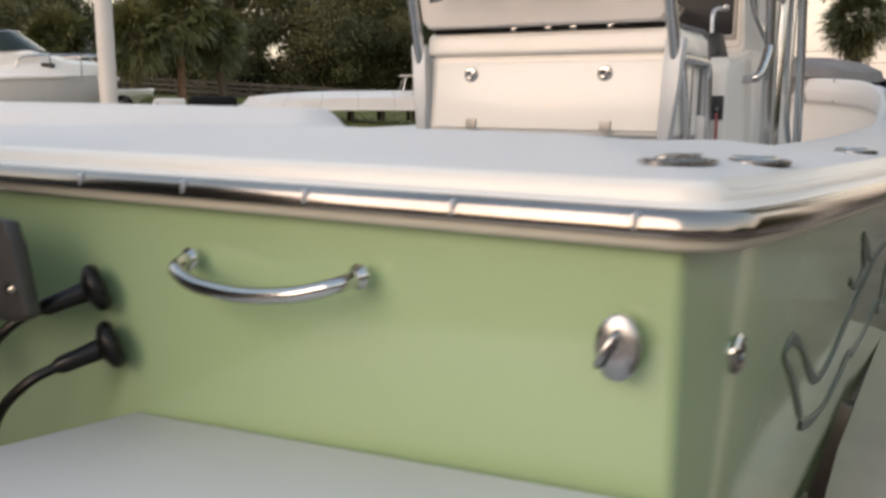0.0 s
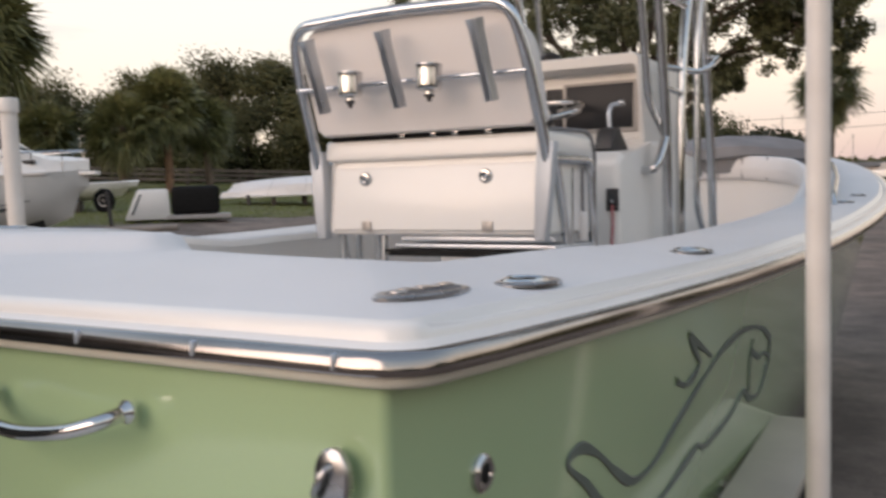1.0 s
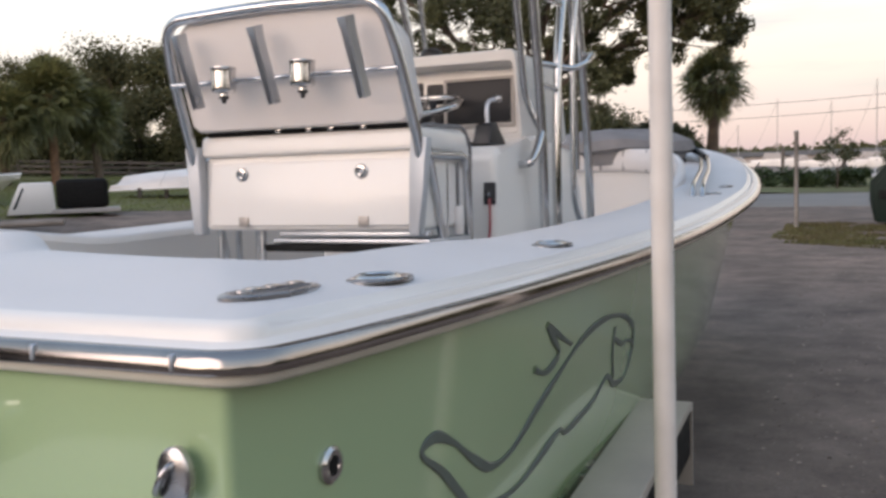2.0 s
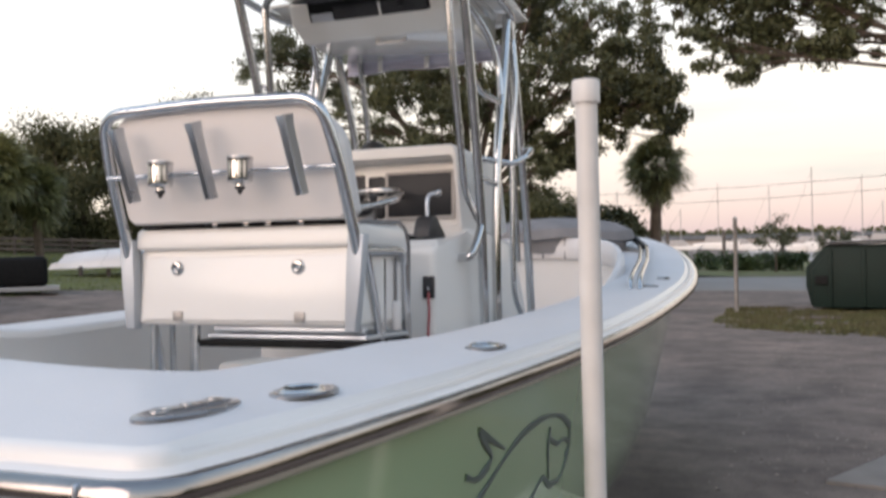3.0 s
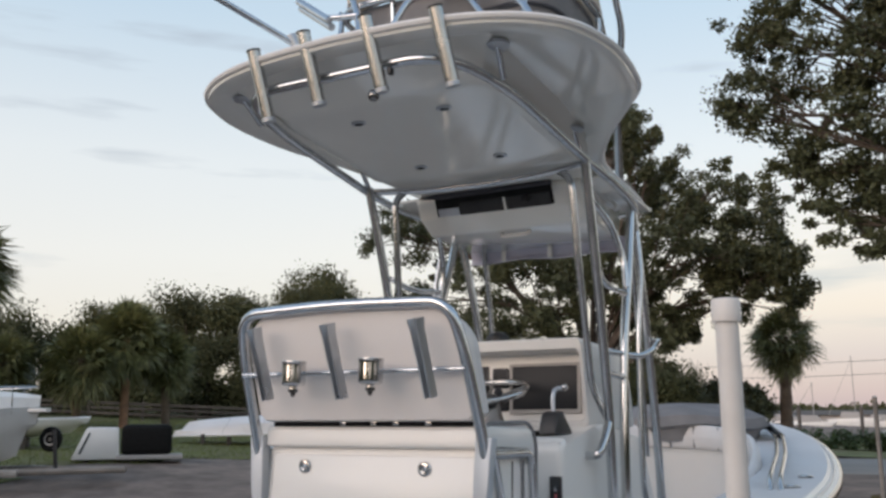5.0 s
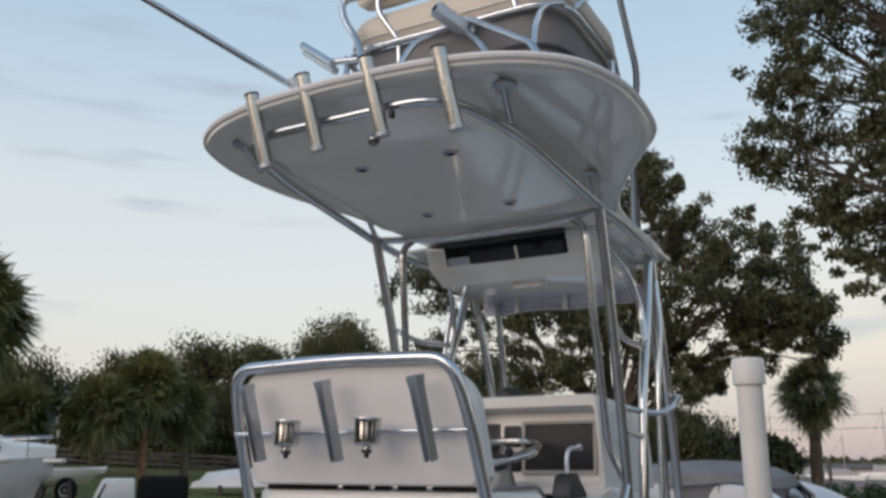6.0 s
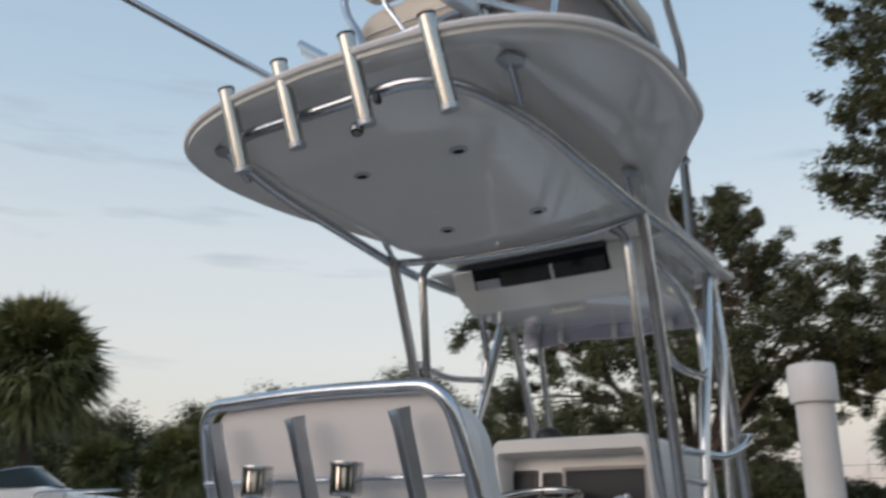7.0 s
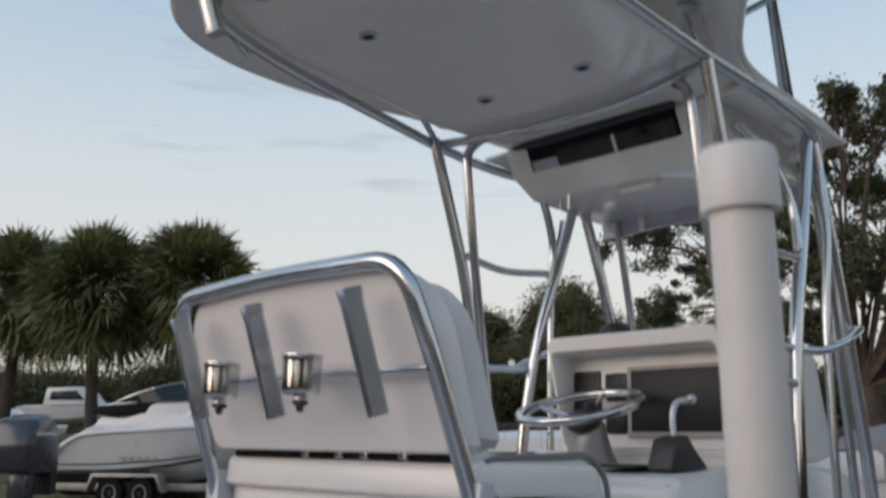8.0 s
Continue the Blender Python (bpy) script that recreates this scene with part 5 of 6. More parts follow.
def limbs(base, height, spread, count, seed, r0, lean=(0, 0)):
    """A trunk and its limbs as point lists with radii, and the places of twigs."""
    rng = random.Random(seed)
    base = Vector(base)
    fork = base + Vector((lean[0] * 0.4, lean[1] * 0.4, height * 0.32))
    runs = [([base, base.lerp(fork, 0.5) + Vector((rng.uniform(-.1, .1), rng.uniform(-.1, .1), 0)), fork], r0, r0 * 0.75)]
    tips = []
    for k in range(count):
        a = 2 * math.pi * (k + rng.uniform(-0.3, 0.3)) / count
        rise_to = rng.uniform(0.45, 1.0)
        out = spread * rng.uniform(0.45, 0.95) * (1.15 - 0.5 * rise_to)
        end = Vector((base.x + lean[0] + out * math.cos(a), base.y + lean[1] + out * math.sin(a), base.z + height * rise_to))
        mid = fork.lerp(end, 0.5) + Vector((rng.uniform(-.5, .5), rng.uniform(-.5, .5), height * 0.05 * rng.uniform(-1, 1.5)))
        runs.append((crv([fork, mid, end], 4), r0 * 0.42, r0 * 0.06))
        for j in range(5):
            q = crv([fork, mid, end], 5)[rng.randint(4, 10)]
            e = q + Vector((rng.uniform(-1, 1), rng.uniform(-1, 1), rng.uniform(-0.3, 0.9))) * spread * 0.28
            runs.append(([q, q.lerp(e, 0.5) + Vector((0, 0, 0.1)), e], r0 * 0.15, r0 * 0.03))
            tips += [e, q.lerp(e, 0.6)]
        tips.append(end)
    return runs, tips


def tree(x, y, height, spread, seed, per, size, label, material=M_LEAF, r0=0.3, lean=(0, 0), lo=0.3, clumps=170, clump=0.75, category="tree", count=9, squash=1.0, gaps=-0.02):
    t = thing("tree", Matrix.Translation((x, y, ground_z(x, y))), label, category)
    runs, tips = limbs((0, 0, -0.1), height, spread, count, seed, r0, lean)
    bm = bmesh.new()
    for pts, a, b in runs:
        tube(bm, pts, lambda u, a=a, b=b: a + (b - a) * u, 8)
    part("trunk", bm, M_BARK, t, "rough grey-brown trunk and limbs")
    rng = random.Random(seed + 5)
    cs = [tuple(p) for p in tips]
    while len(cs) < clumps:
        a, r = rng.uniform(0, 2 * math.pi), rng.random() ** 0.4
        h = rng.uniform(lo, 1.0)
        w = spread * math.sin(math.pi * min(1, 0.12 + 0.80 * (h - lo) / (1 - lo))) ** 0.6
        q = (lean[0] + r * w * math.cos(a), lean[1] + r * w * math.sin(a) * squash, height * h - 0.05 * height * r * r)
        if noise.noise(Vector(q) * 0.45 + Vector((seed, 0, 0))) > gaps:
            cs.append(q)
    sp = [clump * rng.uniform(0.55, 1.25) for _ in cs]
    leaf_mesh("crown", cs, sp, per, size, seed, material, t)
    return t


def palm(x, y, height, reach, seed, label, fronds=46, blades=24, r0=0.16, group="sabal palms", low=-80, long=0.59, bark=M_PBARK):
    t = thing("palm_tree", Matrix.Translation((x, y, ground_z(x, y))), label, "palm tree", group)
    rng = random.Random(seed)
    lx, ly = rng.uniform(-0.3, 0.3), rng.uniform(-0.3, 0.3)
    pts = crv([(0, 0, -0.1), (lx * 0.3, ly * 0.3, height * 0.35), (lx, ly, height * 0.8), (lx, ly, height)], 6)
    part("trunk", rod(pts, lambda u: r0 * (1.15 - 0.25 * u + 0.05 * math.sin(u * 60)), 10), bark, t, "rough brown palm trunk with leaf scars")
    vs, fs = [], []
    top = Vector((lx, ly, height))
    for k in range(fronds):
        az = k * 2.39996 + rng.uniform(-0.2, 0.2)
        el = radians(low + (85 - low) * rng.random() ** 0.9)
        d = Vector((math.cos(az) * math.cos(el), math.sin(az) * math.cos(el), math.sin(el)))
        stem = reach * rng.uniform(0.42, 0.62) * (1 + 0.22 * max(0.0, -math.sin(el)))
        tip = top + d * stem - Vector((0, 0, 0.10 * stem))
        side = d.cross(Vector((0, 0, 1))).normalized()
        nrm = side.cross(d).normalized()
        turn = rng.uniform(-1.1, 1.1)
        side, nrm = side * math.cos(turn) + nrm * math.sin(turn), nrm * math.cos(turn) - side * math.sin(turn)
        i = len(vs)
        vs += [top - side * 0.02, top + side * 0.02, tip + side * 0.012, tip - side * 0.012]
        fs.append((i, i + 1, i + 2, i + 3))
        ln = reach * rng.uniform(long - 0.09, long + 0.09)
        for b in range(blades):
            a = radians(-120 + 240 * b / (blades - 1) + rng.uniform(-5, 5))
            w = d * math.cos(a) + side * math.sin(a)
            w = (w + nrm * rng.uniform(-0.15, 0.25)).normalized()
            l2 = ln * (0.75 + 0.25 * math.cos(a * 0.6)) * rng.uniform(0.85, 1.1)
            s2 = (side * math.cos(a) - d * math.sin(a)).normalized() * 0.53 / blades * reach
            m1 = tip + w * l2 * 0.55
            end = tip + w * l2 - Vector((0, 0, l2 * rng.uniform(0.05, 0.38)))
            i = len(vs)
            vs += [tip, m1 + s2, end, m1 - s2]
            fs.append((i, i + 1, i + 2, i + 3))
    me = bpy.data.meshes.new("fronds")
    me.from_pydata([tuple(v) for v in vs], [], fs)
    me.materials.append(M_PALM)
    ob = new("crown", me)
    ob.parent = t
    return t


def oak(x, y, fork, lobes, seed, per, size, label, r0=0.42, thick=15.0, spread=0.52):
    """A live oak: limbs run from the fork to the masses of its crown, given as (dx, dy, height, radius)."""
    t = thing("tree", Matrix.Translation((x, y, ground_z(x, y))), label, "tree")
    rng = random.Random(seed)
    foot, head = Vector((0, 0, -0.1)), Vector(fork)
    bm = bmesh.new()
    tube(bm, crv([foot, foot.lerp(head, 0.5) + Vector((0.15, -0.1, 0)), head], 5), lambda u: r0 * (1.25 - 0.5 * u), 10)
    cs, sp = [], []
    for dx, dy, z, r in lobes:
        c = Vector((dx, dy, z))
        way = c - head
        mid = head + way * 0.5 + Vector((rng.uniform(-0.3, 0.3), rng.uniform(-0.3, 0.3), rng.uniform(-0.05, 0.16) * way.length))
        limb = crv([head, mid, c], 6)
        tube(bm, limb, lambda u: r0 * (0.09 + 0.16 * r / 1.5) * (1 - 0.8 * u), 7)
        for k in range(12):
            a = limb[rng.randint(7, 12)]
            e = c + Vector((rng.gauss(0, 1), rng.gauss(0, 1), rng.gauss(0, 0.8))).normalized() * r * rng.uniform(0.8, 1.25)
            tube(bm, [a, a.lerp(e, 0.5) + Vector((0, 0, 0.06 * r)), e], lambda u: r0 * (0.06 - 0.05 * u), 5)
            cs.append(tuple(e))
            sp.append(spread * rng.uniform(0.4, 0.8))
        for k in range(int(thick * r * r) + 5):
            d = Vector((rng.gauss(0, 1), rng.gauss(0, 1), rng.gauss(0, 1))).normalized() * r * rng.random() ** 0.40 * 1.06
            q = c + Vector((d.x, d.y, d.z * 0.88))
            if noise.noise(q * 1.15 + Vector((seed, 0, 0))) > 0.0:
                cs.append(tuple(q))
                sp.append(spread * rng.uniform(0.6, 1.2))
    part("trunk", bm, M_BARK, t, "rough grey-brown trunk and spreading limbs")
    leaf_mesh("crown", cs, sp, per, size, seed, M_LEAF, t)
    return t


# the big live oak beyond the bow, and the one that hangs in from the edge of the yard
oak(-7.0, 24.2, (0.2, 0, 2.6), [(-5.6, -1.0, 7.1, 1.11), (-5.3, 0.0, 5.1, 0.87), (-3.7, 1.0, 7.5, 2.0), (-2.1, 0.0, 5.3, 1.7), (-0.8, 1.0, 7.0, 1.95), (-0.5, -1.0, 4.4, 0.9), (0.8, 0.0, 5.6, 1.3),
                                (2.3, 0.0, 8.8, 0.7), (2.5, 1.0, 7.7, 1.05), (3.9, 0.0, 7.4, 1.0), (3.2, -1.0, 5.9, 1.45), (2.1, -0.5, 5.0, 0.95), (4.5, 0.0, 5.2, 0.85), (4.5, 0.0, 6.1, 1.25), (5.0, 1.0, 7.1, 0.8), (5.5, 0.0, 5.2, 0.85),
                                (3.9, 0.5, 4.7, 0.85), (5.8, 0.0, 4.6, 0.5), (2.4, -1.0, 3.3, 0.6), (2.8, 0.0, 3.9, 0.5), (1.1, 1.0, 4.2, 0.75), (0.8, 2.0, 8.4, 1.25), (-2.4, 2.5, 8.6, 1.6),
                                (1.9, 0.0, 9.6, 0.50), (1.0, 0.5, 9.5, 0.55), (0.0, 0.8, 9.4, 0.60), (-0.8, 0.5, 8.9, 0.45), (0.2, 0.0, 10.3, 0.40), (1.5, 0.3, 10.2, 0.40)],
    11, 140, 0.092, "broad dark live oak at the edge of the yard", 0.45, 38.0, 0.40)
oak(6.25, 16.6, (-0.8, 0, 4.2), [(-6.7, 0.0, 9.0, 0.7), (-7.1, -0.5, 7.5, 0.5), (-6.3, 0.0, 7.3, 0.9), (-5.7, 0.5, 8.6, 1.2), (-4.6, 0.0, 7.7, 1.35), (-6.2, 0.0, 6.1, 0.6), (-5.3, 0.5, 6.3, 0.9), (-4.4, 0.0, 6.1, 0.87),
                                 (-5.7, 0.0, 5.2, 0.38), (-5.2, 0.0, 4.8, 0.36), (-4.6, 0.3, 5.3, 0.45), (-3.5, 0.0, 6.9, 1.35), (-3.1, 0.5, 5.9, 0.9), (-5.0, 0.0, 9.9, 1.6), (-3.6, 1.0, 9.9, 1.7), (-2.2, 0.0, 8.0, 1.75),
                                 (-6.4, 0.5, 10.5, 1.05), (-3.7, 0.0, 5.1, 0.4), (-1.0, 0.5, 9.4, 1.9), (-2.6, 0.0, 11.0, 2.0), (-4.6, 0.0, 11.6, 1.5), (-6.5, 0.2, 11.7, 0.8), (0.6, 0.4, 7.4, 1.7), (1.6, 0.0, 9.6, 1.8)],
    23, 130, 0.074, "tall live oak whose boughs hang over the yard", 0.40, 46.0, 0.31)
palm(-2.5, 31.5, 4.3, 1.22, 5, "small shaggy sabal palm by the road", 96, 26, 0.19, low=-88, long=0.55, bark=M_PBARK3)
tree(-3.9, 31.0, 2.9, 1.2, 31, 120, 0.15, "low rounded shrub beside the palm", r0=0.08, clumps=46, clump=0.55, lo=0.1, category="shrub", count=6)
for k, (px, py, h, rc) in enumerate(((-25.7, 10.2, 5.3, 1.95), (-23.0, 11.65, 4.95, 2.0), (-21.75, 14.05, 4.9, 2.0))):
    palm(px, py, h, rc, 40 + k, "shaggy sabal palm behind the parked cruiser", 185, 30, 0.16, low=-62, long=0.58, bark=M_PBARK2)
# woods behind the fence
WOODS = [(-42, 27, 7.4), (-38, 27.5, 7.0), (-39.5, 24.0, 5.2), (-37, 33, 7.6), (-33.5, 31.5, 6.2), (-33, 37, 9.5), (-31, 42, 9.4), (-28.4, 41, 12.5), (-28.5, 38, 7.6), (-27.5, 44, 9.8), (-24.5, 41.5, 8.0), (-22, 47, 10.0),
         (-18.5, 44, 7.0), (-50, 33, 9.0), (-42, 42, 9.7), (-36, 50, 11.0), (-15, 48, 7.5), (-11, 46, 6.5), (-45, 16, 4.0), (-47, 20, 4.8), (-49, 11, 4.6), (-44, 22, 4.4)]
for k, (px, py, h) in enumerate(WOODS):
    tree(px, py, h * 0.86 - (2.2 if h > 12 or px < -43 else 1.75), 2.6 if h > 12 else 3.0 + 0.25 * (k % 4), 100 + k, 290, 0.138, "dense dark broadleaf tree in the woods behind the fence", M_LEAF2, 0.2, lo=0.06, clumps=120, clump=1.15, count=6)
for k, (px, py, h, rc) in enumerate(((-26.6, 22.9, 2.55, 1.45), (-25.6, 24.3, 3.45, 1.6), (-25.2, 26.1, 2.75, 1.25), (-28.6, 21.2, 2.3, 1.3))):
    palm(px, py, h, rc, 70 + k, "sabal palm with bare reddish trunk before the woods", 110, 24, 0.15, low=-70, bark=M_PBARK if k == 1 else M_PBARK3)

# far woods all round, and the marina's far shore
rng = random.Random(4)
far = []
for k in range(900):
    a = rng.uniform(0, 2 * math.pi)
    r = rng.uniform(150, 190)
    if abs(math.atan2(math.sin(a - 1.45), math.cos(a - 1.45))) < 0.28:
        continue
    far.append((r * math.cos(a), r * math.sin(a), ground_z(r * math.cos(a), 0) + rng.uniform(0.3, 4.0 + 1.8 * math.sin(a * 9))))
for k in range(1500):
    # unseen nearer trees, added behind the yard and on its open side to shape low light
    a, r = radians(rng.uniform(178, 425)), rng.uniform(34, 50)
    far.append((r * math.cos(a), r * math.sin(a), ground_z(r * math.cos(a), 0) + rng.uniform(0.3, 5.0 + 2.0 * math.sin(a * 7))))
tagged(leaf_mesh("far_woods", far, [4.5 if math.hypot(p[0], p[1]) > 100 else 1.9 for p in far], 60, 1.3, 9, M_LEAF2, None), "dark woods along the horizon, with unseen nearer trees added", "woods", kind="stuff")
far = [(rng.uniform(-130, 160), rng.uniform(300, 330), rng.uniform(0.3, 3.2)) for _ in range(420)]
tagged(leaf_mesh("far_shore", far, 2.6, 40, 1.5, 10, M_LEAF2, None), "low wooded far shore behind the marina", "shore", kind="stuff")
tagged(part("water", prism([(-300, 62), (300, 62), (300, 297), (-300, 297)], -0.4, 0.012, "z"), M_WATER), "grey still marina water", "water", kind="structure")

# road, hedge and lawns
tagged(part("road", prism([(-40, 28.5), (60, 27.5), (60, 36.5), (-40, 38)], -0.2, 0.008, "z"), M_ROAD), "pale asphalt road past the yard", "road", kind="structure")
tagged(part("concrete_pad", prism([(2.03, 5.5), (7.0, 4.6), (7.4, 7.4), (2.85, 7.1)], -0.2, 0.03, "z", 0.01), M_PAD), "pale concrete pad in the yard", "pad", kind="structure")


def lawn(name, poly_test, x0, x1, y0, y1, count, blade, seed, label, material=M_GRASS):
    r2 = np.random.default_rng(seed)
    out_v, out_f = [], []
    k = 0
    while k < count:
        x, y = r2.uniform(x0, x1), r2.uniform(y0, y1)
        if not poly_test(x, y):
            continue
        k += 1
        z = ground_z(x, y)
        a, h = r2.uniform(0, 6.28), blade * r2.uniform(0.4, 1.2)
        dx, dy = math.cos(a) * blade * 0.35, math.sin(a) * blade * 0.35
        lx, ly = r2.normal() * h * 0.35, r2.normal() * h * 0.35
        i = len(out_v)
        out_v += [(x - dx, y - dy, z), (x + dx, y + dy, z), (x + lx, y + ly, z + h)]
        out_f.append((i, i + 1, i + 2))
    me = bpy.data.meshes.new(name)
    me.from_pydata(out_v, [], out_f)
    me.materials.append(material)
    return tagged(new(name, me), label, "grass", kind="stuff")


def edge_wobble(x, y):
    return noise.noise(Vector((x * 0.35, y * 0.35, 3.0))) * 1.3


M_TURF = mat("thin_turf", (0.12, 0.14, 0.042), (0.12, 0.11, 0.05), 0.8, 0.95, bump=0.6, bscale=30)


M_VERGE = mat("patchy_verge", (0.10, 0.10, 0.04), (0.15, 0.115, 0.08), 1.6, 0.95, bump=0.6, bscale=30)


def turf(name, test, xs, ys, label):
    bm = bmesh.new()
    vs = {}
    for j in range(len(ys) - 1):
        for i in range(len(xs) - 1):
            if test((xs[i] + xs[i + 1]) / 2, (ys[j] + ys[j + 1]) / 2):
                q = []
                for a, b in ((i, j), (i + 1, j), (i + 1, j + 1), (i, j + 1)):
                    if (a, b) not in vs:
                        vs[a, b] = bm.verts.new((xs[a], ys[b], ground_z(xs[a], ys[b]) + 0.012))
                    q.append(vs[a, b])
                bm.faces.new(q)
    return tagged(part(name, bm, M_VERGE if name == "verge" else M_TURF), label, "lawn", kind="structure")


def left_lawn(x, y):
    return (-(x + 14.6) * 0.77 + (y - 16.2) * 0.12) > edge_wobble(x, y) and y > 4 + edge_wobble(y, x) and y < 60


def right_lawn(x, y):
    return y > 16.4 - 0.5 * (x - 0.5) + edge_wobble(x, y) * 0.5 and y < 20.8 + edge_wobble(x, y) * 0.3 and x > 0.5 + edge_wobble(y, x) * 0.3


turf("lawn", left_lawn, [x * 0.5 for x in range(-96, -24)], [y * 0.5 for y in range(6, 120)], "mown green lawn under the parked boats")
lawn("grass", left_lawn, -30, -12, 4, 32, 42000, 0.06, 3, "short green lawn grass")
lawn("verge_grass", lambda x, y: right_lawn(x, y) and noise.noise(Vector((x * 1.1, y * 1.6, 7))) + 0.5 * noise.noise(Vector((x * 4, y * 5, 2))) > -0.12, 0, 9, 13, 22, 24000, 0.065, 4, "sparse tufty verge grass", M_VGRASS)
tagged(turf("far_verge", lambda x, y: True, steps((-60, 60, 10)), [38.2, 44, 61], "grass strip between road and water"), kind="structure")
hedge = [(rng.uniform(-14, 26), 45 + rng.uniform(-0.5, 0.5), rng.uniform(0.1, 0.8)) for _ in range(620)]
tagged(leaf_mesh("hedge", hedge, 0.34, 60, 0.13, 12, M_HEDGE, None), "low clipped green hedge along the road", "hedge", kind="stuff")
for k, (px, py, h) in enumerate(((1.4, 42.8, 2.9), (3.9, 43.2, 2.3), (9.0, 44, 2.6))):
    tree(px, py, h, 1.1, 300 + k, 16, 0.11, "thin young tree beside the hedge", M_LEAF, 0.05, lo=0.25, clumps=30, clump=0.34, category="young tree", count=6)

# plank fence before the woods
fence = thing("fence", Matrix(), "weathered dark plank fence before the woods", "fence")
fa, fb = Vector((-46.0, 19.0, 0)), Vector((-20.0, 36.0, 0))
post_me = plank_me = None
cnt = 13
for k in range(cnt + 1):
    p = fa.lerp(fb, k / cnt)
    z = ground_z(p.x, p.y)
    ang = math.atan2(fb.y - fa.y, fb.x - fa.x)
    m = Matrix.Translation((p.x, p.y, z)) @ Matrix.Rotation(ang, 4, "Z")
    if post_me is None:
        ob = part("post", block(-0.05, 0.05, -0.05, 0.05, -0.1, 0.86, 0.01, 1), M_FENCE, fence)
        post_me = ob.data
    else:
        ob = new("post", post_me)
        ob.parent = fence
    ob.matrix_local = m
    if k < cnt:
        ln = (fb - fa).length / cnt
        z2 = ground_z(*fa.lerp(fb, (k + 1) / cnt).xy)
        tilt = Matrix.Rotation(-math.atan2(z2 - z, ln), 4, "Y")
        for zz in (0.28, 0.52, 0.74):
            if plank_me is None:
                ob = part("plank", block(0.0, ln + 0.05, -0.085, -0.06, -0.06, 0.06, 0.004, 1), M_FENCE, fence)
                plank_me = ob.data
            else:
                ob = new("plank", plank_me)
                ob.parent = fence
            ob.matrix_local = m @ Matrix.Translation((0, 0, zz)) @ tilt

# chain-link post, bin and power lines on the road side
fp = thing("fence_post", Matrix.Translation((0.8, 19.7, 0)), "thin leaning steel fence post", "post")
part("pipe", lathe([(0.045, -0.1), (0.045, 2.02), (0.05, 2.03), (0.05, 2.06), (0.01, 2.09)], 12), M_GALV, fp)
bin_ = thing("skip_bin", Matrix.Translation((2.32, 20.0, 0)) @ Matrix.Rotation(radians(-6), 4, "Z"), "dark green steel rubbish skip with black lid", "rubbish skip")
part("body", prism([(0.0, 0.12), (-0.10, 0.55), (-0.10, 0.95), (0.30, 1.42), (1.5, 1.42), (1.5, 0.12)], 0.0, 2.1, "y", 0.02), M_BIN, bin_)
part("front", prism([(0.05, 0.10), (0.02, 0.9), (0.42, 1.36), (2.3, 1.36), (2.3, 0.10)], -0.12, -0.004, "y", 0.02), M_BIN, bin_)
part("lid", prism([(0.28, 1.43), (0.30, 1.50), (2.35, 1.54), (2.35, 1.47)], -0.1, 2.1, "y", 0.01), M_BLACK, bin_, "black plastic lid")
for q in (0.35, 1.0, 1.65):
    part("rib", block(q, q + 0.08, -0.17, -0.12, 0.12, 1.34, 0.01), M_BIN, bin_)
# dark block painted as the shade inside the pocket
part("fork_pocket", block(0.10, 0.34, -0.20, -0.12, 0.60, 0.78, 0.01), M_DARKIN, bin_)
for k, z in enumerate((6.4, 5.5)):
    wire = thing("power_line", Matrix(), "thin black overhead power line across the road", "power line", "power lines")
    part("wire", rod(crv([(-46, 74, z - 0.5), (0, 66, z - 1.2), (45, 58, z + 1.6)], 8), 0.018, 6), M_BLACK, wire)

# marina: moored hulls, masts and a long low shed
for k in range(22):
    px, py = -26 + 3.3 * k + rng.uniform(-0.8, 0.8), rng.uniform(96, 128)
    b = thing("moored_boat", Matrix.Translation((px, py, 0)), "small white moored boat in the marina", "boat", "moored boats")
    ln, hh = rng.uniform(2.0, 3.4), rng.uniform(0.8, 1.3)
    part("hull", prism([(-ln, hh * 0.85), (-ln * 0.9, 0.0), (ln * 0.7, 0.0), (ln, hh)], -0.9, 0.9, "y", 0.05), M_GEL, b)
    part("cabin", prism([(-ln * 0.5, hh * 0.8), (-ln * 0.45, hh + 0.7), (ln * 0.2, hh + 0.65), (ln * 0.45, hh * 0.8)], -0.6, 0.6, "y", 0.05), M_WALLF, b)
    if k % 3 != 1:
        mh = rng.uniform(3.5, 8.5)
        part("mast", rod([(0.2, 0, hh), (0.2, 0, hh + mh)], 0.05, 6), M_WALLF, b)
        part("stay", rod([(0.2, 0, hh + mh * 0.95), (-ln, 0, hh)], 0.02, 5), M_WALLF, b)
for k in range(9):
    tagged(part("piling", lathe([(0.16, -0.3), (0.16, 2.2), (0.05, 2.4)], 8, Matrix.Translation((-14 + 5.2 * k, 88, 0))), M_FENCE, None), "dark wooden mooring piling in the water", "piling", "mooring pilings")
shed = thing("marina_shed", Matrix.Translation((-6, 135, 0)), "long low marina shed with pale walls", "shed")
part("wall", block(-14, 22, -3, 3, 0, 1.5, 0.02), M_WALLF, shed)
part("roof", prism([(-3.6, 1.45), (0, 2.1), (3.6, 1.45)], -14.6, 22.6, "x"), M_FENCE, shed)


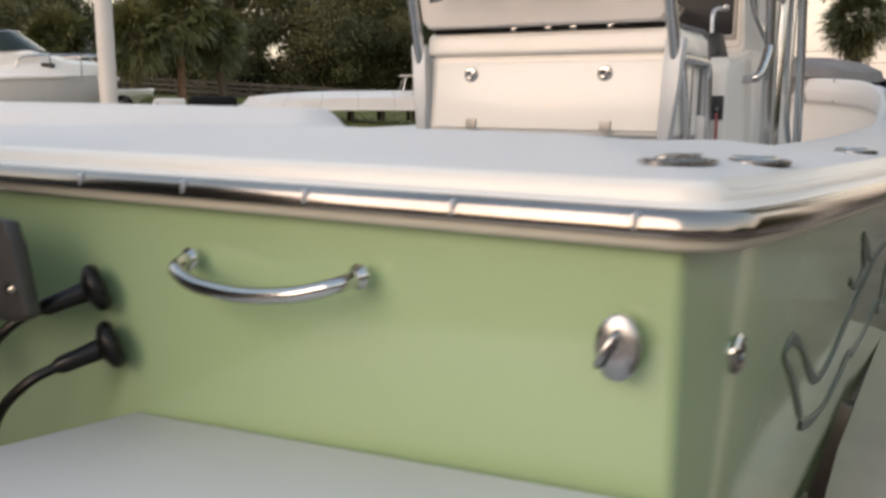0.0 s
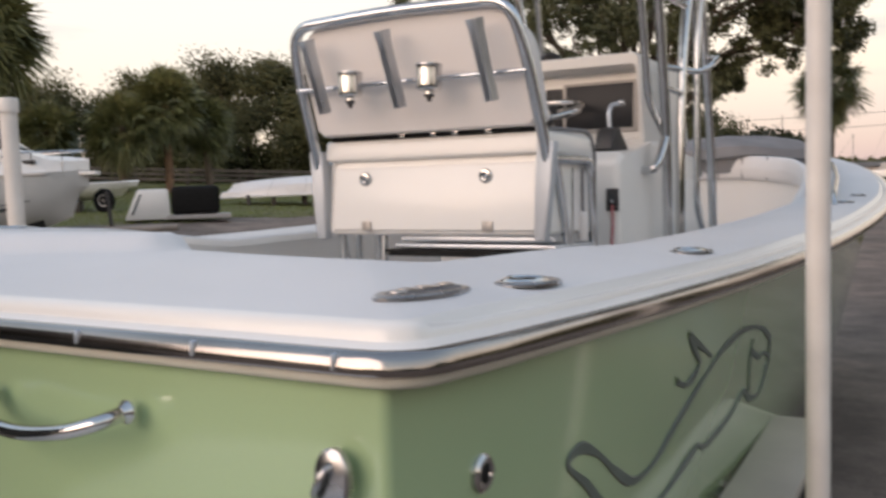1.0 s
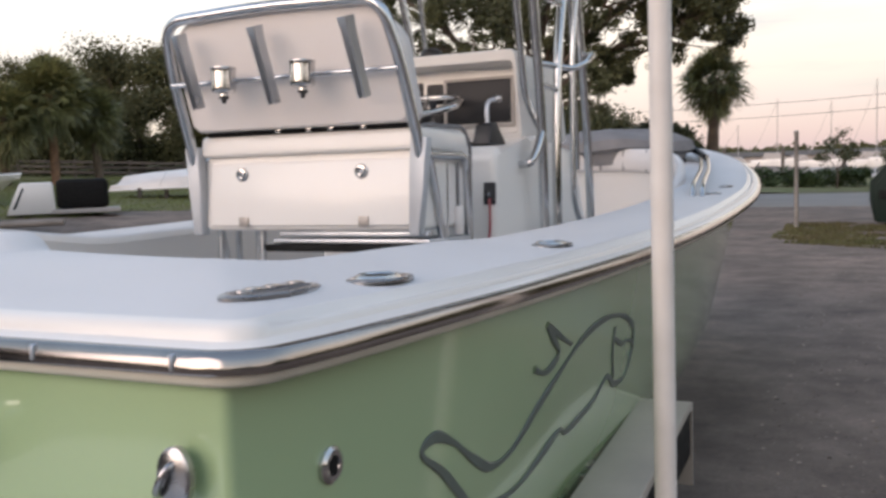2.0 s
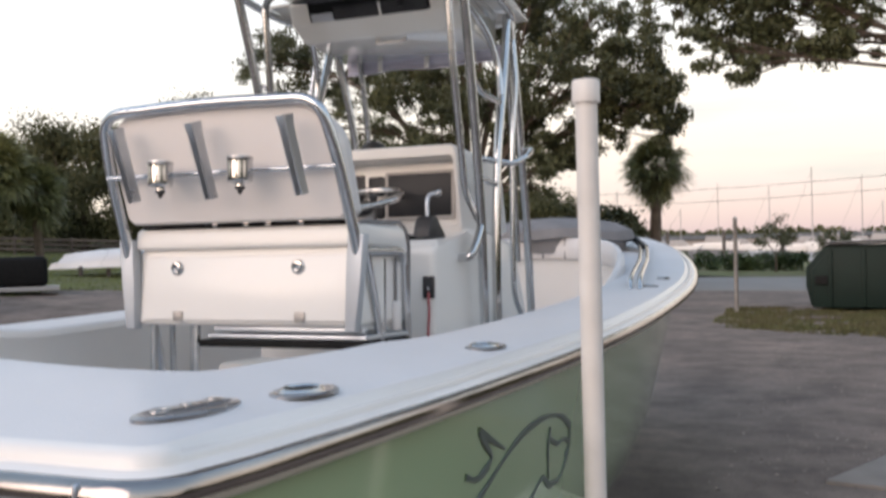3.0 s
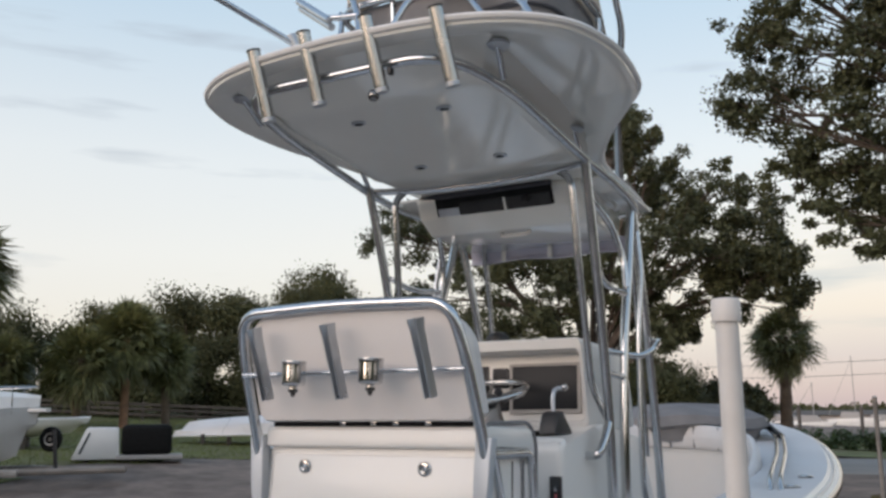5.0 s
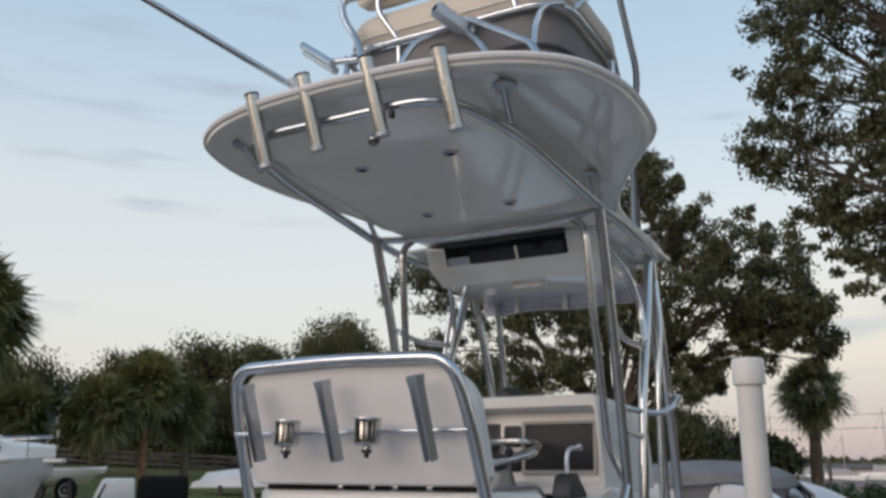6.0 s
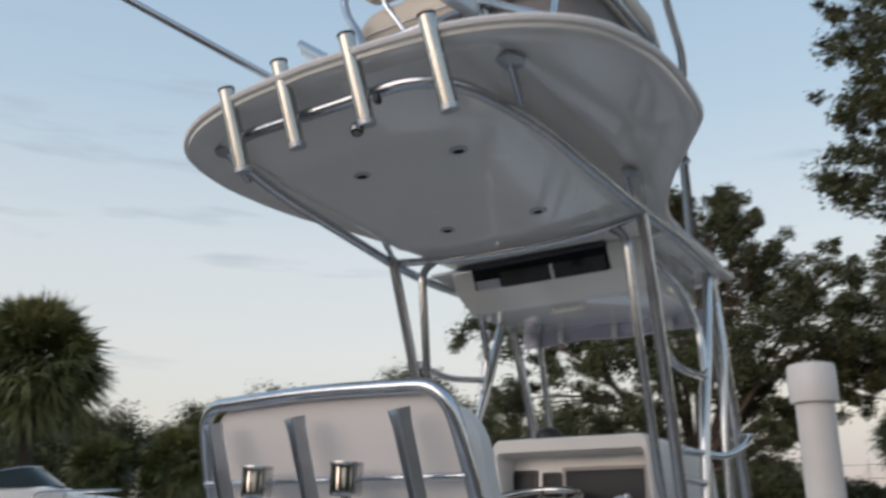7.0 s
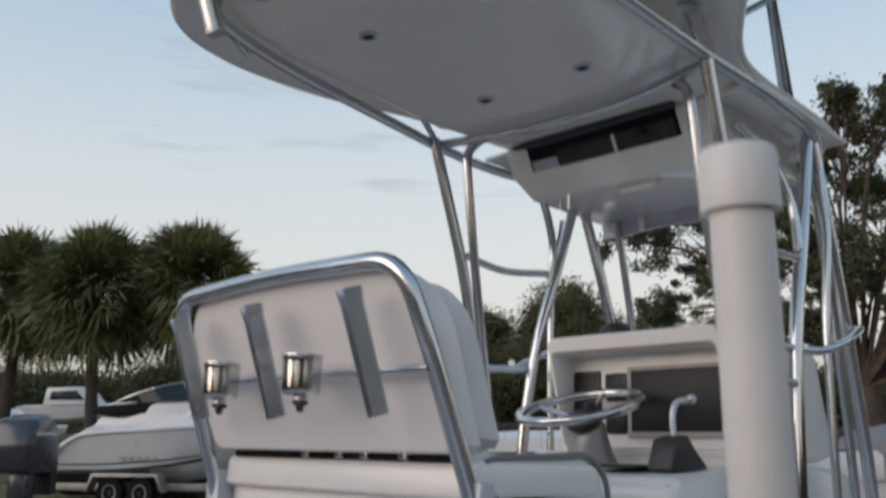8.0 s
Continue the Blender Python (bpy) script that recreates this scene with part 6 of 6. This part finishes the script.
# ---- parked boats on the lawn ----
def hull_mesh(ln, beam, depth, sheer):
    rings = []
    for u in np.linspace(0, 1, 22):
        w = beam / 2 * (1 - max(0, (u - 0.45) / 0.55) ** 2.2) + 0.02
        top = depth + sheer * u ** 2
        low = 0.10 * u ** 3 * depth * 4
        y = u * ln
        rings.append([(w, y, top), (w * 0.98, y - 0.05 * u, top - depth * 0.25), (w * 0.90, y - 0.25 * u * u, low + depth * 0.38), (w * 0.45, y - 0.4 * u * u, low + depth * 0.12), (0, y - 0.45 * u * u, low),
                      (-w * 0.45, y - 0.4 * u * u, low + depth * 0.12), (-w * 0.90, y - 0.25 * u * u, low + depth * 0.38), (-w * 0.98, y - 0.05 * u, top - depth * 0.25), (-w, y, top)])
    bm = loft(rings, False)
    bm.faces.new([v for v in bm.verts][:9])
    bmesh.ops.recalc_face_normals(bm, faces=bm.faces)
    return bm, rings


def aim(a, b):
    """A pose at a with y towards b."""
    d = Vector(b) - Vector(a)
    return Matrix.Translation(a) @ Matrix.Rotation(math.atan2(-d.x, d.y), 4, "Z")


cz = ground_z(-15.6, 10)
cruiser = thing("cabin_cruiser", aim((-17.75, 8.82, cz + 0.25), (-14.1, 11.45, cz + 0.25)) @ Matrix.Diagonal((1, 0.86, 1, 1)), "white cabin cruiser with wraparound windscreen on a trailer", "boat")
bm, rings = hull_mesh(5.3, 2.2, 1.32, 0.16)


def swept(p):
    """The topsides drop to the swim platform abaft."""
    return Vector((p[0], p[1], min(p[2] - 0.10, 0.52 + 0.70 * min(1.0, max(0.0, (p[1] - 0.1) / 1.0)) ** 0.7 if p[1] < 1.1 else 9.0)))


for v in bm.verts:
    v.co = swept(v.co)
rings = [[swept(p) for p in r] for r in rings]
hull = part("hull", bm, M_TOPSIDE, cruiser, "pale grey topsides over a bottom darkened as if in shade")
hull.data.materials.append(M_BOTSHADE)
# shade under the hull, coloured into its low downward faces
for p in hull.data.polygons:
    if abs(p.normal.z) > 0.5 and p.center.z < 0.3:
        p.material_index = 1


def trunk_top(y):
    for (y0, z0), (y1, z1) in zip(TRUNK, TRUNK[1:]):
        if y <= y1:
            return z0 + (z1 - z0) * (y - y0) / (y1 - y0)
    return TRUNK[-1][1]


TRUNK = [(0.95, 1.18), (1.12, 1.40), (1.30, 1.55), (1.9, 1.52), (2.25, 1.62), (2.55, 1.80), (3.8, 1.84), (4.5, 1.60), (5.0, 1.36)]
ring = []
for y in np.linspace(0.95, 5.0, 34):
    w, zt = 0.82 * (1 - max(0.0, (y / 5.3 - 0.45) / 0.55) ** 2.2), trunk_top(y)
    ring.append([(w, y, 1.12), (w * 0.97, y, zt - 0.07), (w * 0.86, y, zt), (-w * 0.86, y, zt), (-w * 0.97, y, zt - 0.07), (-w, y, 1.12)])
trunk = part("cabin_trunk", loft(ring, False, True), M_GEL, cruiser, "moulded white cabin and cockpit coaming")
for s in (1, -1):
    part("porthole", block(s * 0.58 - 0.07, s * 0.58 + 0.07, 4.0, 4.28, 1.52, 1.60, 0.02), M_BLACK, trunk)
dk = []
for r in rings:
    a = r[0]
    dk.append([(a[0] * 0.99, a[1], a[2] + 0.01), (a[0] * 0.75, a[1], a[2] + 0.12 + 0.16 * math.sin(math.pi * min(1, max(0, (a[1] - 1.9) / 3.8)))), (0, a[1], a[2] + 0.16 + 0.24 * math.sin(math.pi * min(1, max(0, (a[1] - 1.9) / 3.8)))),
               (-a[0] * 0.75, a[1], a[2] + 0.12 + 0.16 * math.sin(math.pi * min(1, max(0, (a[1] - 1.9) / 3.8)))), (-a[0] * 0.99, a[1], a[2] + 0.01)])
part("foredeck", loft(dk, False), M_GEL, cruiser, "moulded white foredeck")
for s in (1, -1):
    part("side_stripe", rod([(s * (r[2][0] + 0.008), r[2][1], r[2][2] + 0.04) for r in rings[1:17]], 0.034, 6), M_BLACK, cruiser, "dark stripe along the hull")
    part("side_stripe", rod([(s * (r[1][0] * 0.35 + r[2][0] * 0.65 + 0.012), r[2][1], r[2][2] * 0.65 + r[1][2] * 0.35) for r in rings[1:18]], 0.013, 6), M_STRIPE, cruiser, "thin dark blue stripe along the hull")
    part("bow_rail", rod(crv([(s * 0.80, 3.5, 1.50), (s * 0.74, 3.7, 1.72), (s * 0.50, 4.5, 1.76), (s * 0.22, 5.1, 1.78), (0, 5.25, 1.78)], 6), 0.018, 8), M_CHROME, cruiser)
    for yy, xx in ((4.2, 0.61), (4.8, 0.37)):
        part("stanchion", rod([(s * xx, yy, 1.25), (s * xx, yy, 1.75)], 0.013, 6), M_CHROME, cruiser)
    part("gunwale", rod(crv([(s * 1.10, 0.15, 0.58), (s * 1.12, 0.5, 0.88), (s * 1.12, 0.95, 1.12), (s * 1.12, 1.5, 1.20), (s * 1.11, 2.6, 1.25), (s * 0.98, 3.5, 1.30), (s * 0.60, 4.5, 1.34)], 5), 0.05, 8), M_GEL, cruiser, "rounded white gunwale moulding")
ws = crv([(-0.74, 1.40, 1.60), (-0.80, 2.6, 1.80), (-0.70, 3.4, 1.83), (-0.35, 3.8, 1.86), (0.35, 3.8, 1.86), (0.70, 3.4, 1.83), (0.80, 2.6, 1.80), (0.74, 1.40, 1.60)], 5)
wt = [Vector((p.x * 0.88, p.y - 0.24 * max(0, p.y - 1.4), 1.66 + 0.56 * max(0.0, (p.y - 1.38) / 2.42) ** 0.62)) for p in ws]
bm = bmesh.new()
va, vb = [bm.verts.new(p) for p in ws], [bm.verts.new(p) for p in wt]
for i in range(len(va) - 1):
    if min(ws[i].y, ws[i + 1].y) > 2.3:
        bm.faces.new((va[i], va[i + 1], vb[i + 1], vb[i]))
bmesh.ops.delete(bm, geom=[v for v in bm.verts if not v.link_faces], context="VERTS")
part("windscreen", bm, M_GLASS, cruiser, "tinted wraparound windscreen")
part("windscreen_frame", rod(wt, 0.022, 8), M_CHROME, cruiser)
part("cockpit_cover", prism([(1.05, 1.58), (1.12, 1.72), (2.6, 1.82), (2.45, 1.56), (1.7, 1.50)], -0.80, 0.80, "x", 0.03), M_RUBBER, cruiser, "black canvas cockpit cover")
for k in range(5):
    part("name_bar", block(-1.11, -1.095, 2.0 + 0.2 * k, 2.14 + 0.2 * k, 0.66, 0.74, 0.002), M_WALLF, cruiser)
    part("name_bar", block(1.095, 1.11, 2.0 + 0.2 * k, 2.14 + 0.2 * k, 0.66, 0.74, 0.002), M_WALLF, cruiser)
part("bow_pulpit", block(-0.18, 0.18, 5.0, 5.5, 1.28, 1.36, 0.02), M_GEL, cruiser)
part("swim_deck", block(-1.0, 1.0, -0.62, 0.06, 0.12, 0.30, 0.03), M_PAD, cruiser, "pale beige swim platform")
ctr = thing("cruiser_trailer", Matrix.Translation((0, 0, -0.36)) @ cruiser.matrix_world, "dark tandem-axle boat trailer on the lawn", "trailer")
for s in (1, -1):
    part("rail", block(s * 0.85 - 0.05, s * 0.85 + 0.05, -0.2, 5.2, 0.42, 0.56, 0.01), M_GALV, ctr)
    part("bunk", block(s * 0.62 - 0.06, s * 0.62 + 0.06, 0.0, 4.2, 0.36, 0.50, 0.01), M_BLACK, ctr)
    part("fender", prism([(1.38, 0.42), (1.52, 0.77), (3.12, 0.77), (3.26, 0.42), (3.21, 0.42), (3.08, 0.72), (1.56, 0.72), (1.43, 0.42)], s * 1.22 - 0.14, s * 1.22 + 0.14, "x", 0.01), M_GALV, ctr)
    for yy in (1.96, 2.70):
        m = Matrix.Translation((s * 1.22, yy, 0.40)) @ Matrix.Rotation(radians(90), 4, "Y")
        w = part("wheel", lathe([(0.17, -0.105), (0.17, 0.105), (0.14, 0.10), (0.08, 0.07), (0.05, 0.10)], 18, m), M_GALV, ctr)
        part("tyre", lathe([(0.18, -0.10), (0.30, -0.10), (0.33, -0.06), (0.33, 0.06), (0.30, 0.10), (0.18, 0.10)], 24, m), M_RUBBER, w)
part("tongue", rod([(-0.85, 4.4, 0.50), (-0.06, 7.3, 0.50), (0.06, 7.3, 0.50), (0.85, 4.4, 0.50)], 0.065, 8), M_PAD, ctr, "pale trailer tongue beams")
part("winch_post", rod([(0, 5.75, 0.45), (0, 5.65, 1.30)], 0.05, 8), M_BLACK, ctr)
m = Matrix.Translation((-0.45, 5.45, 1.10)) @ Matrix.Rotation(radians(90), 4, "Y")
w = part("spare_wheel", lathe([(0.13, -0.095), (0.13, 0.095), (0.10, 0.09), (0.06, 0.06), (0.04, 0.09)], 18, m), M_GALV, ctr)
part("tyre", lathe([(0.13, -0.09), (0.22, -0.09), (0.255, -0.05), (0.255, 0.05), (0.22, 0.09), (0.13, 0.09)], 24, m), M_RUBBER, w)

bz = ground_z(-15.2, 14.8) + 0.06
wc = thing("console_moulding", aim((-15.55, 14.38, bz), (-14.75, 15.28, bz)), "white moulded console lying on the lawn", "console")
part("shell", prism([(-0.62, 0.0), (-0.30, 0.74), (0.40, 0.74), (0.44, 0.0)], -0.38, 0.38, "x", 0.05), M_GEL, wc)
part("window", prism([(-0.47, 0.14), (-0.26, 0.62), (-0.21, 0.62), (-0.41, 0.14)], -0.386, 0.386, "x", 0.01), M_GLASS, wc)
bb = thing("covered_crate", aim((-15.28, 14.78, bz), (-14.48, 15.58, bz)), "box under a black cover on a pallet", "crate")
part("cover", block(-0.45, 0.45, 0.0, 1.15, 0.10, 0.80, 0.12, 4), M_RUBBER, bb, "black fabric cover")
part("pallet", block(-0.5, 0.5, -0.1, 1.4, 0.0, 0.10, 0.01), M_WALLF, bb)

sz = ground_z(-18, 21)
skiff = thing("flats_skiff", aim((-14.6, 24.6, sz + 0.10), (-20.6, 19.2, sz + 0.10)), "long white skiff hull turned over on low stands", "boat")
bm, rings = hull_mesh(6.2, 1.9, 0.62, 0.06)
for v in bm.verts:
    v.co.z = 0.86 - v.co.z
part("hull", bm, M_GELW, skiff, "smooth white upturned hull")
part("gunwale", rod([(r[0][0] + 0.02, r[0][1], 0.86 - r[0][2]) for r in rings], 0.045, 6), M_GEL, skiff)
part("gunwale", rod([(r[8][0] - 0.02, r[8][1], 0.86 - r[8][2]) for r in rings], 0.045, 6), M_GEL, skiff)
for yy in (1.2, 2.4, 3.6, 4.7):
    part("seam", rod([(p[0] * 1.004, p[1], 0.862 - p[2]) for p in rings[round(yy / 6.2 * 21)]], 0.007, 5), M_WALLF, skiff)
for s in (1, -1):
    for yy in (0.1, 0.9):
        part("platform_leg", rod([(s * 0.5, yy, 0.62), (s * 0.36, 0.25 + yy * 0.5, 1.32)], 0.02, 8), M_ALU, skiff)
part("platform", block(-0.45, 0.45, 0.15, 0.85, 1.31, 1.35, 0.01), M_GEL, skiff, "small white platform")
for yy in (0.5, 1.5, 2.5, 3.5, 4.5, 5.3):
    for s in (1, -1):
        part("stand", block(s * 0.55 - 0.05, s * 0.55 + 0.05, yy - 0.06, yy + 0.06, -0.14, 0.24, 0.01), M_FENCE, skiff)

z2 = ground_z(-19, 15)
sk2 = thing("skiff_hull", aim((-21.7, 12.5, z2 + 0.22), (-18.1, 16.3, z2 + 0.22)), "bare white skiff hull stored on low blocks", "boat")
bm, rings = hull_mesh(5.2, 1.7, 0.50, 0.08)
part("hull", bm, M_GEL, sk2)
part("deck", loft([[(r[0][0], r[0][1], r[0][2]), (0, r[0][1], r[0][2] + 0.04), (-r[0][0], r[0][1], r[0][2])] for r in rings], False), M_GEL, sk2)
for yy in (0.8, 3.6):
    part("block", block(-0.5, 0.5, yy - 0.1, yy + 0.1, -0.34, 0.10, 0.01), M_FENCE, sk2)
for px, py, qx, qy in ((-32.2, 10.6, -29.6, 13.4), (-34.0, 14.0, -31.0, 17.0)):
    z2 = ground_z((px + qx) / 2, py) + 0.02
    mb = thing("parked_motorboat", aim((px, py, z2 + 0.25), (qx, qy, z2 + 0.25)), "white motorboat parked behind the palms", "boat", "boats behind the palms")
    bm, rings = hull_mesh(4.2, 1.7, 0.75, 0.12)
    part("hull", bm, M_GEL, mb)
    part("deck", loft([[(r[0][0], r[0][1], r[0][2]), (0, r[0][1], r[0][2] + 0.08), (-r[0][0], r[0][1], r[0][2])] for r in rings], False), M_GEL, mb)
    cab = part("cabin", prism([(0.9, 0.8), (1.0, 1.45), (2.3, 1.50), (2.9, 0.85)], -0.65, 0.65, "x", 0.05), M_GEL, mb)
    part("window", prism([(1.15, 1.0), (1.2, 1.32), (2.15, 1.35), (2.45, 1.0)], -0.66, 0.66, "x", 0.01), M_GLASS, cab)
    part("trailer_beam", block(-0.4, 0.4, 0.2, 3.6, -0.30, 0.02, 0.02), M_FENCE, mb)

# an outboard motor on a neighbouring boat
mz = ground_z(-13.6, 6.0)
ob_m = thing("outboard_motor", Matrix.Translation((-13.60, 6.30, mz)) @ Matrix.Rotation(radians(40), 4, "Z") @ Matrix.Scale(1.42, 4), "dark grey outboard motor tilted on a parked boat", "outboard motor")
M_COWL = mat("dark_grey_cowl", (0.035, 0.042, 0.05), (0.028, 0.034, 0.04), 4, 0.25, coat=0.5)
part("cowl", prism([(-0.30, 0.62), (-0.34, 0.95), (-0.22, 1.22), (0.10, 1.28), (0.34, 1.12), (0.38, 0.75), (0.26, 0.60)], -0.24, 0.24, "x", 0.07, 3), M_COWL, ob_m, "glossy dark cowl")
part("leg", prism([(-0.14, 0.05), (-0.16, 0.64), (0.18, 0.64), (0.10, 0.05)], -0.09, 0.09, "x", 0.03), M_COWL, ob_m)
part("lower_unit", rod([(0, -0.30, 0.12), (0, 0.0, 0.10), (0, 0.35, 0.10)], lambda u: 0.03 + 0.07 * math.sin(math.pi * u), 12), M_COWL, ob_m)
part("clamp", block(-0.16, 0.16, 0.34, 0.50, 0.35, 0.95, 0.02), M_BLACK, ob_m)
part("band", block(-0.262, 0.262, -0.20, 0.20, 1.02, 1.06, 0.005), M_ALU2, ob_m)


# loose stones on the yard, thickest beside the boat
r3 = np.random.default_rng(77)
sv, sf = [], []
M_STONE = mat("gravel_stone", (0.30, 0.25, 0.21), (0.12, 0.10, 0.09), 9, 0.9, rand=0.45)
for k in range(9000):
    x, y = r3.uniform(1.3, 9.0), 2.0 + 15.0 * r3.random() ** 1.3
    q = r3.uniform(0.006, 0.020)
    z = ground_z(x, y) - q * 0.2
    a = r3.uniform(0, 6.28)
    i = len(sv)
    for j in range(4):
        w = q * r3.uniform(0.7, 1.3)
        sv.append((x + w * math.cos(a + j * 1.571), y + w * math.sin(a + j * 1.571), z))
    sv.append((x + r3.normal() * q * 0.2, y + r3.normal() * q * 0.2, z + q * r3.uniform(0.5, 1.0)))
    sf += [(i + j, i + (j + 1) % 4, i + 4) for j in range(4)]
me = bpy.data.meshes.new("gravel")
me.from_pydata(sv, [], sf)
me.materials.append(M_STONE)
tagged(new("gravel", me), "loose brown gravel stones over the worn yard", "gravel", kind="stuff")
